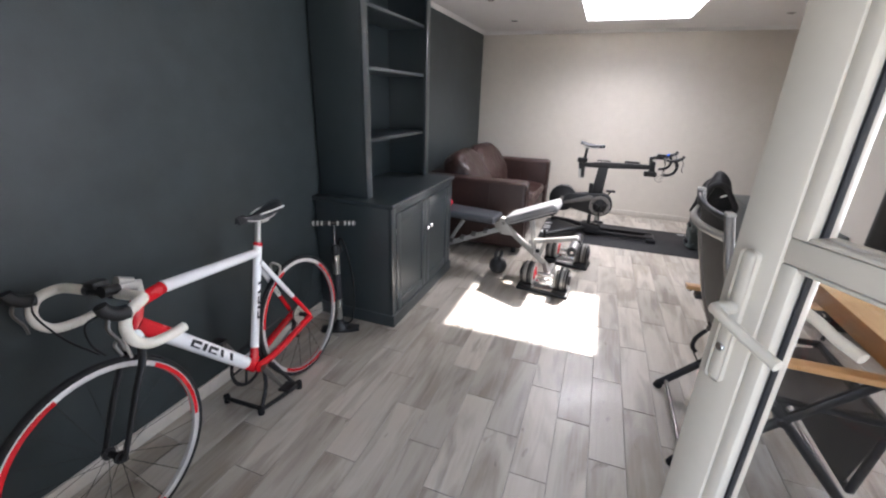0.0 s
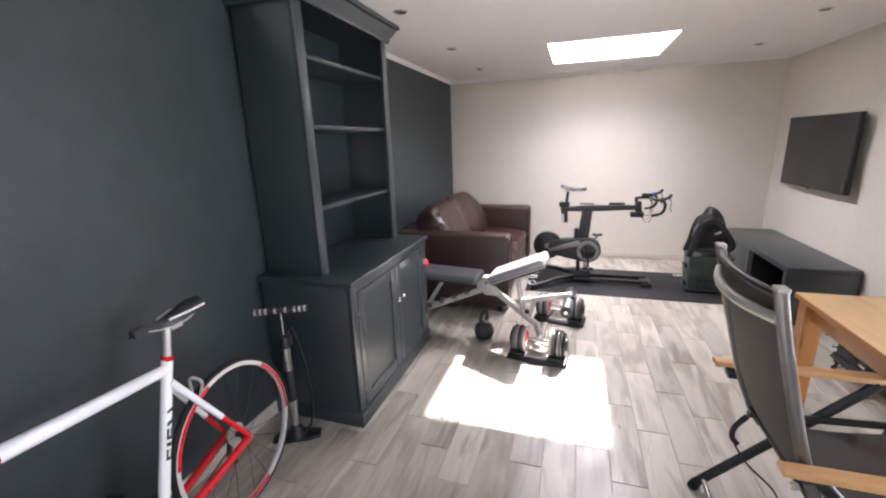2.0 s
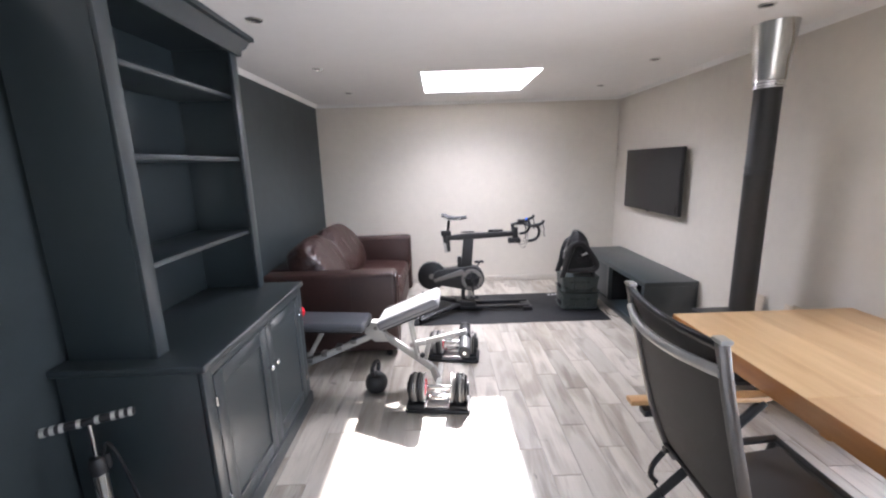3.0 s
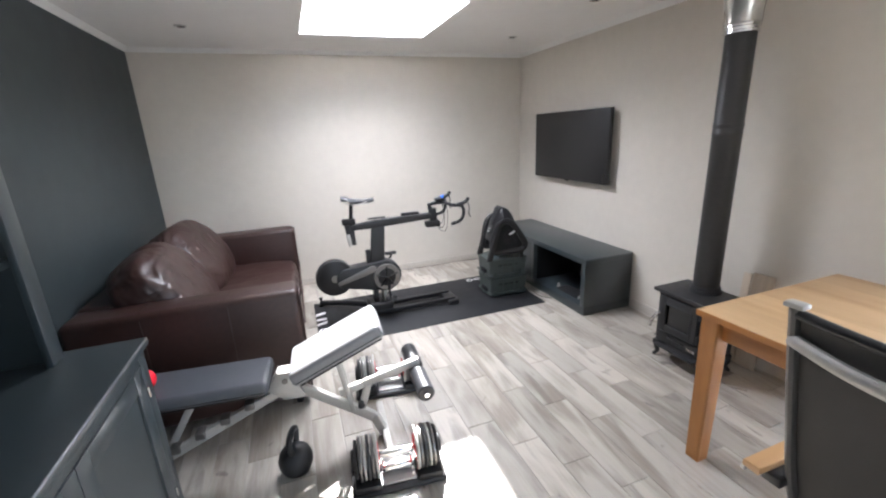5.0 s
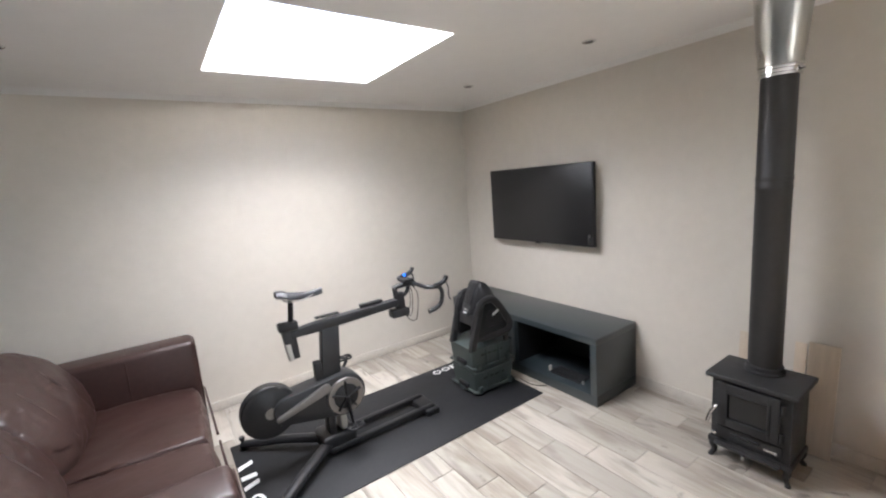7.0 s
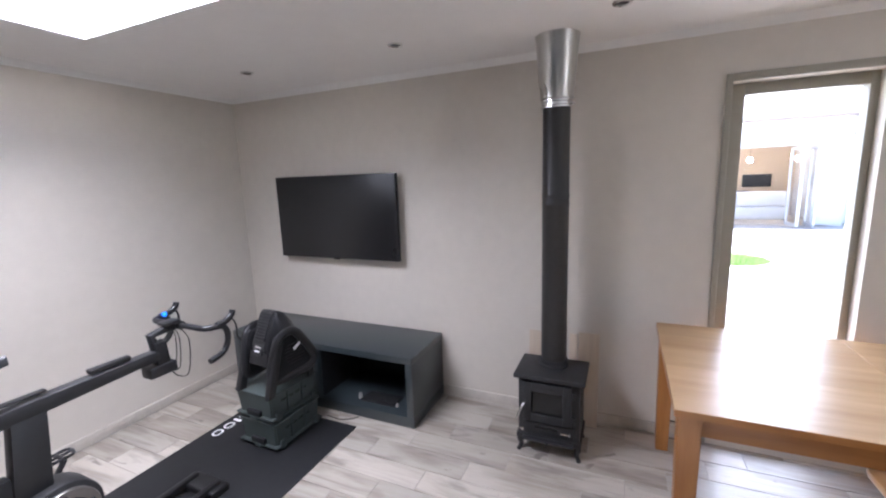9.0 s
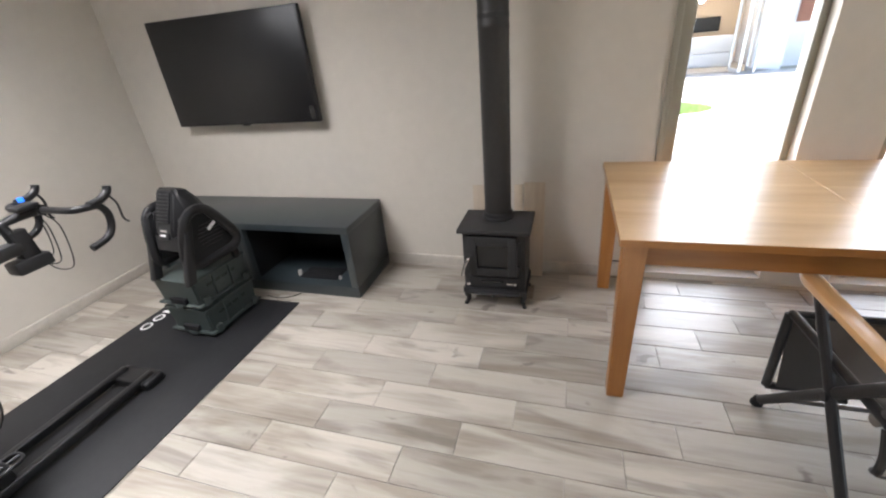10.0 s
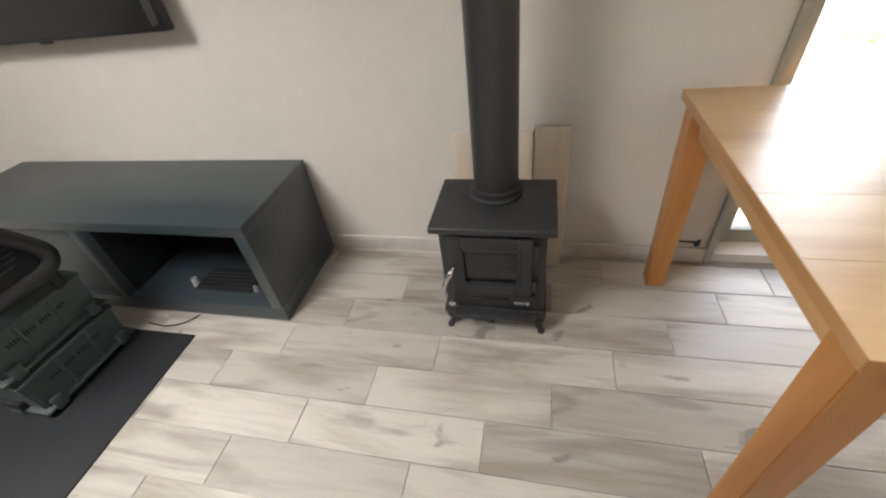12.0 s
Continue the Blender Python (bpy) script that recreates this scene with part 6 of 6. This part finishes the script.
        part("fork_blade", tube(bm_new(), f, [0.0135 - 0.0065 * i / (len(f) - 1) for i in range(len(f))], 12, flat=1.3, up=(0, 1, 0)), B, t, "black carbon fork blade")
    part("fork_crown", tube(bm_new(), [HB + Vector((-0.003, 0, 0.015)), HB + Vector((0.006, 0, -0.03))], [0.0225, 0.028], 14), W, t)
    part("bottom_bracket", cyl(bm_new(), BB + Vector((0, -0.036, 0)), BB + Vector((0, 0.036, 0)), 0.023, seg=20), R, t)
    # lettering on both sides of the two tubes
    ang = math.degrees(math.atan2(LO.z - BB.z, LO.x - BB.x))
    mid = BB.lerp(LO, 0.45)
    marks("sisvv", 0.029, M["ink_dark"], down, Matrix.Translation((mid.x, 0.0303, mid.z)) @ pose(0, 0, 0, 90, 0, 180) @ pose(0, 0, 0, 0, 0, -ang), squeeze=2.9)
    marks("sisvv", 0.029, M["ink_dark"], down, Matrix.Translation((mid.x, -0.0303, mid.z)) @ pose(0, 0, 0, 90, 0, 0) @ pose(0, 0, 0, 0, 0, ang), squeeze=2.9)
    ang2 = math.degrees(math.atan2(ST.z - BB.z, ST.x - BB.x))
    mid = BB.lerp(ST, 0.60)
    for s in (1, -1):
        marks("sisvv", 0.020, M["ink_dark"], seat, Matrix.Translation((mid.x, s * 0.0198, mid.z)) @ pose(0, 0, 0, 90, 0, 180 if s > 0 else 0) @ pose(0, 0, 0, 0, 0, (180 - ang2) if s > 0 else ang2), squeeze=3.2)
    # seat post and saddle
    tube_part("seat_post", ST + Vector((-0.012, 0, 0.03)), ST + Vector((-0.050, 0, 0.165)), 0.0135, 0.0135, M["silver"])
    sx, sz = 0.165, 0.968
    bm = bm_new()
    n, kk, rings = 14, 16, []
    for i in range(n + 1):
        u = i / n
        half = 0.066 * (1 - 0.76 * min(1, u * 1.55) ** 1.25) * (0.6 + 0.4 * min(1, u * 7))
        zz = 0.016 * math.cos(u * math.pi * 1.5) if u < 0.8 else -0.004 * (u - 0.8) * 10
        rings.append([bm.verts.new((sx - 0.135 + 0.275 * u, half * math.cos(a), sz + zz + (0.017 if math.sin(a) > 0 else 0.012) * math.sin(a) - 0.02 * abs(math.cos(a)) ** 3)) for a in (2 * math.pi * j / kk for j in range(kk))])
    for a, b in zip(rings, rings[1:]):
        for j in range(kk):
            bm.faces.new((a[j], a[(j + 1) % kk], b[(j + 1) % kk], b[j]))
    bm.faces.new(rings[0][::-1])
    bm.faces.new(rings[-1])
    sad = part("saddle", bm, M["vinyl"], t, "black racing saddle", sharp=60)
    for s in (-1, 1):
        part("saddle_rail", tube(bm_new(), smooth_path([(sx - 0.10, 0.03 * s, sz - 0.008), (sx - 0.06, 0.022 * s, sz - 0.034), (sx + 0.03, 0.022 * s, sz - 0.034), (sx + 0.11, 0.008 * s, sz - 0.012)], 4), 0.0036, 6), M["silver"], sad)
        part("saddle_trim", tube(bm_new(), [(sx - 0.12, 0.052 * s, sz + 0.004), (sx - 0.05, 0.053 * s, sz + 0.002), (sx + 0.02, 0.03 * s, sz - 0.004)], 0.004, 6), M["ink"], sad, "white trim line")
    part("saddle_clamp", box(bm_new(), sx - 0.035, sx + 0.015, -0.026, 0.026, sz - 0.05, sz - 0.025, 0.006), M["silver"], t)
    # stem, bars, hoods, brakes
    part("stem", tube(bm_new(), [HT + Vector((-0.006, 0, 0.01)), HT + Vector((-0.012, 0, 0.042)), HT + Vector((0.035, 0, 0.055)), HT + Vector((0.10, 0, 0.062))], [0.019, 0.019, 0.016, 0.017], 12), M["silver"], t, "bright alloy stem")
    c = HT + Vector((0.10, 0, 0.062))
    half = [Vector(p) for p in smooth_path([(0, 0.045, 0), (0, 0.12, 0), (0.005, 0.19, 0), (0.04, 0.212, -0.004), (0.075, 0.216, -0.018), (0.093, 0.218, -0.055), (0.085, 0.219, -0.10), (0.045, 0.220, -0.135), (-0.03, 0.221, -0.145), (-0.075, 0.221, -0.142)], 5)]
    part("bar_centre", cyl(bm_new(), c + Vector((0, -0.05, 0)), c + Vector((0, 0.05, 0)), 0.0155, seg=16), B, t)
    for s in (-1, 1):
        bar = part("taped_bar", tube(bm_new(), [c + Vector((p.x, s * p.y, p.z)) for p in half], 0.0165, 12), M["tape"], t, "cream taped drop handlebar")
        hood = [c + Vector((q.x, s * q.y, q.z)) for q in smooth_path([(0.075, 0.216, -0.014), (0.105, 0.217, -0.004), (0.128, 0.217, 0.016), (0.136, 0.217, 0.036)], 4)]
        h = part("brake_hood", tube(bm_new(), hood, [0.023 - 0.005 * i / len(hood) for i in range(len(hood))], 12), B, bar)
        lev = [c + Vector((q.x, s * q.y, q.z)) for q in smooth_path([(0.12, 0.217, 0.005), (0.138, 0.219, -0.035), (0.122, 0.220, -0.08), (0.118, 0.221, -0.115)], 4)]
        part("brake_lever", tube(bm_new(), lev, 0.008, 8, flat=0.6), M["alloy"], h)
        part("clamp_band", cyl(bm_new(), c + Vector((0, s * 0.045, 0)), c + Vector((0, s * 0.072, 0)), 0.019, seg=16), B, bar)
        cab = [c + Vector(q) for q in ((0.08, s * 0.20, 0.0), (0.13, s * 0.12, -0.03), (0.11, s * 0.06, -0.12), (0.06, s * 0.015, -0.20))]
        part("cable", tube(bm_new(), smooth_path(cab, 6), 0.003, 6), M["rubber"], t)
    part("front_lamp", tube(bm_new(), [c + Vector((0.0, 0.085, 0.02)), c + Vector((0.05, 0.085, 0.028))], [0.017, 0.020], 14), B, t, "small black lamp")
    part("bell_mount", box(bm_new(), c.x - 0.02, c.x + 0.03, -0.035, 0.02, c.z + 0.018, c.z + 0.042, 0.007), B, t)
    part("rear_lamp", tube(bm_new(), [HT + Vector((0.0, -0.0, 0.060)), HT + Vector((0.050, -0.0, 0.078))], [0.013, 0.017], 14), M["silver"], t, "bright chrome lamp")
    for name, q, s in (("front_brake", HB + Vector((0.035, 0, -0.03)), 1), ("rear_brake", Vector((0.150, 0, 0.668)), -1)):
        bm = bm_new()
        for sy in (-1, 1):
            tube(bm, smooth_path([q + Vector((0.012 * s, 0, 0.03)), q + Vector((0.02 * s, 0.03 * sy, 0.01)), q + Vector((0.012 * s, 0.022 * sy, -0.035))], 4), 0.006, 8)
        part(name, bm, M["silver"], t)
    # drive train
    ring = part("chain_ring", lathe(bm_new(), [(0.085, -0.040), (0.100, -0.040), (0.102, -0.043), (0.100, -0.046), (0.085, -0.046), (0.085, -0.040)], BB, "y", 40), B, t)
    for j in range(5):
        a = 2 * math.pi * j / 5
        part("spider_arm", tube(bm_new(), [BB + Vector((0, -0.045, 0)), BB + Vector((0.09 * math.cos(a), -0.044, 0.09 * math.sin(a)))], 0.006, 6), B, ring)
    for s, a in ((1, -2.0), (-1, -2.0 + math.pi)):
        end = BB + Vector((0.17 * math.cos(a), 0.065 * s, 0.17 * math.sin(a)))
        arm = part("crank_arm", tube(bm_new(), [BB + Vector((0, 0.055 * s, 0)), end], [0.014, 0.010], 10), M["alloy"], t)
        part("pedal", box(bm_new(), end.x - 0.035, end.x + 0.035, min(end.y + 0.01 * s, end.y + 0.075 * s), max(end.y + 0.01 * s, end.y + 0.075 * s), end.z - 0.008, end.z + 0.008, 0.005), B, arm)
    part("cassette", lathe(bm_new(), [(0.0, -0.014), (0.05, -0.016), (0.045, -0.028), (0.030, -0.042), (0.0, -0.044)], RH, "y", 30), M["silver"], t)
    bm = bm_new()
    for sz_ in (0.098, -0.096):
        tube(bm, [BB + Vector((0, -0.043, sz_)), RH + Vector((0, -0.036, sz_ * 0.42))], 0.0035, 6)
    part("chain", bm, M["iron"], t)
    part("derailleur", tube(bm_new(), [RH + Vector((0.01, -0.05, -0.03)), RH + Vector((0.03, -0.055, -0.085)), RH + Vector((0.01, -0.05, -0.14))], [0.014, 0.012, 0.012], 8), B, t)
    return t


road_bike()


# ---- rear-wheel bicycle stand ----
def bike_stand():
    t = thing("bicycle_stand", (-1.36, 2.67, 0.0), "black tubular folding bicycle stand under the frame", "bicycle stand")
    B = M["black"]
    part("hook_post", tube(bm_new(), smooth_path([(0.03, -0.03, 0.02), (0.02, 0.03, 0.12), (-0.01, 0.06, 0.24), (-0.03, 0.065, 0.30)], 5), 0.010, 10), B, t)
    part("hook_post", tube(bm_new(), smooth_path([(0.07, 0.19, 0.02), (0.04, 0.14, 0.12), (0.0, 0.10, 0.22), (-0.03, 0.085, 0.30)], 5), 0.010, 10), B, t)
    part("cross_bar", tube(bm_new(), [(0.03, -0.03, 0.022), (0.075, 0.20, 0.022)], 0.011, 10), B, t)
    part("rear_bar", tube(bm_new(), [(0.03, -0.02, 0.022), (-0.19, -0.03, 0.022)], 0.011, 10), B, t)
    for x, y in ((0.03, -0.03), (0.075, 0.20), (-0.19, -0.03)):
        part("end_cap", cyl(bm_new(), (x, y, 0.0), (x, y, 0.042), 0.016, seg=12), M["rubber"], t)


bike_stand()


# ---- small things by the walls ----
cable = tube(bm_new(), smooth_path([(1.635, 6.12, 0.006), (1.59, 6.16, 0.005), (1.56, 6.24, 0.005), (1.57, 6.34, 0.005)], 6), 0.003, 6)
solo("power_cable", cable, M["rubber"], "thin black power cable lying beside the bench", "cable")
hook = bm_new()
tube(hook, [(2.142, 4.06, 0.105), (2.142, 4.17, 0.108)], 0.004, 6)
tube(hook, smooth_path([(2.142, 4.06, 0.108), (2.132, 4.05, 0.095), (2.135, 4.045, 0.12)], 4), 0.007, 8)
solo("door_stay", hook, M["iron"], "small dark iron door stay on the wall", "door stay")


# ---- outside: ground, lawn and the house across the garden ----
setting("ground", box(bm_new(), -60, 300, -150, 150, -0.45, -0.10), M["earth"], "pale dry ground")
setting("pavement", box(bm_new(), X1 + TH + 0.001, 14.38, -8, 11, -0.10, -0.06, 0.003), M["paving"], "pale stone patio")
setting("pavement_south", box(bm_new(), -3.5, 3.5, -4.0, Y0 - TH - 0.001, -0.10, -0.055, 0.003), M["paving"], "pale stone patio by the doorway")

bm = bm_new()
rnd = random.Random(4)
for i in range(5200):
    a, r = rnd.uniform(0, 2 * math.pi), math.sqrt(rnd.random())
    cx, cy, rx, ry = (8.6, 2.75, 0.62, 0.75) if i < 4980 else (5.35, 1.75, 0.36, 0.30)
    x, y = cx + rx * r * math.cos(a), cy + ry * r * math.sin(a)
    h, w, d = rnd.uniform(0.02, 0.06), 0.012, rnd.uniform(0, 6.28)
    dx, dy = w * math.cos(d), w * math.sin(d)
    vs = [bm.verts.new(p) for p in ((x - dx, y - dy, -0.06), (x + dx, y + dy, -0.06), (x + dy * 2, y + dx, -0.06 + h))]
    bm.faces.new(vs)
lawn = solo("lawn_grass", bm, M["grass"], "patch of short green lawn", "grass")
lawn["kind"] = "stuff"


def house():
    hx = 14.4
    t = thing("garden_house", (hx, 0, -0.06), "white rendered house with open bifold doors and tiled roof", "house")
    R = M["render"]
    y0, y1, oy0, oy1, oz, ez = -1.13, 9.0, -0.40, 4.2, 2.28, 3.05
    part("wall", box(bm_new(), 0, 0.3, y0, oy0, 0, ez), R, t)
    part("wall", box(bm_new(), 0, 0.3, oy1, y1, 0, ez), R, t)
    part("lintel", box(bm_new(), 0, 0.3, oy0, oy1, oz, ez), R, t)
    part("side_wall", box(bm_new(), 0.3, 7.0, y0, y0 + 0.3, 0, ez), R, t)
    part("side_wall", box(bm_new(), 0.3, 7.0, y1 - 0.3, y1, 0, ez), R, t)
    part("back_wall", box(bm_new(), 3.0, 3.3, y0 + 0.3, y1 - 0.3, 0, ez), M["inner"], t, "tan papered inner wall")
    part("inner_floor", box(bm_new(), 0.0, 5.0, y0 + 0.3, y1 - 0.3, 0.0, 0.03), M["pale_wood"], t)
    part("inner_ceiling", box(bm_new(), 0.3, 5.0, y0 + 0.3, y1 - 0.3, 2.6, 2.7), R, t)
    part("gutter", tube(bm_new(), [(-0.30, y0 - 0.2, ez + 0.02), (-0.30, y1, ez + 0.02)], 0.06, 10), M["alu"], t)
    part("roof", prism(bm_new(), [(-0.35, ez), (3.5, ez + 2.1), (7.35, ez), (7.35, ez - 0.06), (-0.35, ez - 0.06)], "y", y0 - 0.25, y1 + 0.25), M["slate"], t, "brown tiled pitched roof")
    ch = part("chimney", box(bm_new(), 2.6, 3.3, 1.0, 1.7, ez + 1.2, ez + 2.9, 0.02), M["brick"], t, "red-brown brick chimney")
    part("chimney_pot", cyl(bm_new(), (2.95, 1.35, ez + 2.9), (2.95, 1.35, ez + 3.2), 0.12, 0.10, 14), M["brick"], ch)
    # bifold leaves folded back, standing out on the patio
    for k, (a, ang) in enumerate(((-0.34, 98), (-0.18, 84), (0.10, 104))):
        m = pose(0.02, a + 0.05, 0.0, 0, 0, ang + 90 - 10)
        bm = bm_new()
        for q in ((0, 0.06, 0.03, 2.22), (0.66, 0.72, 0.03, 2.22), (0.06, 0.66, 0.03, 0.13), (0.06, 0.66, 2.14, 2.22)):
            box(bm, q[0], q[1], -0.025, 0.025, q[2], q[3], 0.003, 1, m)
        leaf = part("bifold_leaf", bm, M["alu"], t, "pale grey framed glass leaf")
        p = part("pane", box(bm_new(), 0.06, 0.66, -0.006, 0.006, 0.13, 2.14, 0, 1, m), M["glass"], leaf)
        p.visible_shadow = False
    s = thing("white_sofa", (hx + 1.4, 0.42, -0.03), "white fabric sofa inside the open house", "sofa")
    part("base", box(bm_new(), 0, 0.95, -0.68, 0.68, 0.0, 0.42, 0.05, 3), M["linen"], s)
    part("backrest", box(bm_new(), -0.02, 0.24, -0.68, 0.68, 0.42, 0.90, 0.06, 3), M["linen"], s)
    for y in (-0.58, 0.58):
        part("arm", box(bm_new(), 0.24, 0.95, y - 0.11, y + 0.11, 0.42, 0.64, 0.05, 3), M["linen"], s)
    f = thing("wall_picture", (hx + 2.99, 0.22, 1.17), "dark framed picture on the tan inner wall", "picture")
    part("frame", box(bm_new(), -0.04, 0, -0.42, 0.42, -0.20, 0.24, 0.006), M["black"], f)
    part("print", box(bm_new(), -0.043, -0.038, -0.37, 0.37, -0.15, 0.19), M["charcoal"], f)
    sb = thing("sideboard", (hx + 2.6, 1.75, -0.03), "dark reddish sideboard against the inner wall", "sideboard")
    part("body", box(bm_new(), -0.25, 0.39, -1.2, 1.2, 0.1, 0.85, 0.01), M["brick"], sb)
    part("top", box(bm_new(), -0.27, 0.39, -1.22, 1.22, 0.85, 0.89, 0.006), M["black"], sb)
    for y in (-1.1, 1.1):
        part("leg", box(bm_new(), -0.2, -0.14, y - 0.03, y + 0.03, 0, 0.1), M["black"], sb)
    pd = thing("pendant_lamp", (hx + 1.2, 0.86, 1.88), "lit round glass pendant lamp", "pendant lamp")
    bm = bm_new()
    bmesh.ops.create_uvsphere(bm, u_segments=18, v_segments=12, radius=0.075)
    part("globe", bm, mat("lit_globe", (1.0, 0.95, 0.85), 0.4, emit=45.0), pd)
    part("cord", cyl(bm_new(), (0, 0, 0.07), (0, 0, 0.66), 0.006, seg=6), M["black"], pd)


house()


def planter():
    t = thing("planter", (12.8, -1.5, -0.06), "round white garden planter with a pale green bush", "planter")
    part("pot", lathe(bm_new(), [(0.0, 0.0), (0.20, 0.0), (0.22, 0.03), (0.29, 0.46), (0.31, 0.50), (0.28, 0.50), (0.27, 0.45), (0.0, 0.44)], (0, 0, 0)), M["render"], t)
    bm = bm_new()
    rnd = random.Random(9)
    for i in range(420):
        d = Vector((rnd.gauss(0, 1), rnd.gauss(0, 1), rnd.gauss(0, 1))).normalized()
        p = Vector((0, 0, 0.66)) + Vector((d.x * 0.30, d.y * 0.30, d.z * 0.24)) * rnd.uniform(0.45, 1.08)
        m = Matrix.Translation(p) @ d.to_track_quat("Z", "Y").to_matrix().to_4x4() @ pose(0, 0, 0, rnd.uniform(20, 70), 0, rnd.uniform(0, 360))
        bm.faces.new([bm.verts.new(m @ Vector(q)) for q in ((0, -0.045, 0), (0.018, 0, 0.006), (0, 0.05, 0), (-0.018, 0, 0.006))])
    part("foliage", bm, M["grass"], t, "pale green leaves")
    for a in (0.2, 2.3, 4.4):
        part("stem", tube(bm_new(), [(0.03 * math.cos(a), 0.03 * math.sin(a), 0.43), (0.10 * math.cos(a), 0.10 * math.sin(a), 0.72)], [0.012, 0.006], 8), M["brick"], t)


planter()
# neighbouring white garden wall beside the house
g = thing("garden_wall", (15.6, -3.0, -0.10), "white rendered garden wall with a coping", "garden wall")
part("wall", box(bm_new(), 0, 0.25, -6, 2.2, 0, 2.6), M["render"], g)
part("coping", box(bm_new(), -0.05, 0.30, -6, 2.2, 2.6, 2.68, 0.01), M["slate"], g)
sl = thing("slatted_panel", (15.58, -1.98, 1.08), "brown timber slatted panel fixed to the white wall", "panel")
part("frame", box(bm_new(), -0.01, 0.02, -0.30, 0.30, 0.0, 0.62), M["brick"], sl)
for k in range(6):
    part("slat", box(bm_new(), -0.045, -0.011, -0.31, 0.31, 0.03 + 0.1 * k, 0.095 + 0.1 * k, 0.004, 1), M["brick"], sl)


# ---- floor tiles, one by one ----
PITCH, LONG, JOINT = 0.159, 0.6165, 0.003
tiles = {}
row = -18
while 1.167 + row * PITCH < X1:
    a, b = max(1.167 + row * PITCH, X0 - 0.1), min(1.167 + (row + 1) * PITCH - JOINT, X1 + 0.2)
    if b > X0 + 0.01:
        start = 4.825 - 0.2055 * row
        start -= LONG * math.ceil((start - (Y0 - TH)) / LONG)
        y = start
        while y < Y1:
            c0, c1 = max(y + JOINT, Y0 - TH), min(y + LONG, Y1 + 0.1)
            if c1 - c0 > 0.02:
                key = (round(b - a, 4), round(c1 - c0, 4))
                if key not in tiles:
                    tb = box(bm_new(), 0, b - a, 0, c1 - c0, -0.009, 0.0, 0.0012, 1)
                    ob = link_mesh("tile", tb, M["plank"])
                    tiles[key] = ob.data
                else:
                    ob = new("tile", tiles[key])
                ob.parent = floor
                ob.location = (a, c0, 0)
            y += LONG
    row += 1
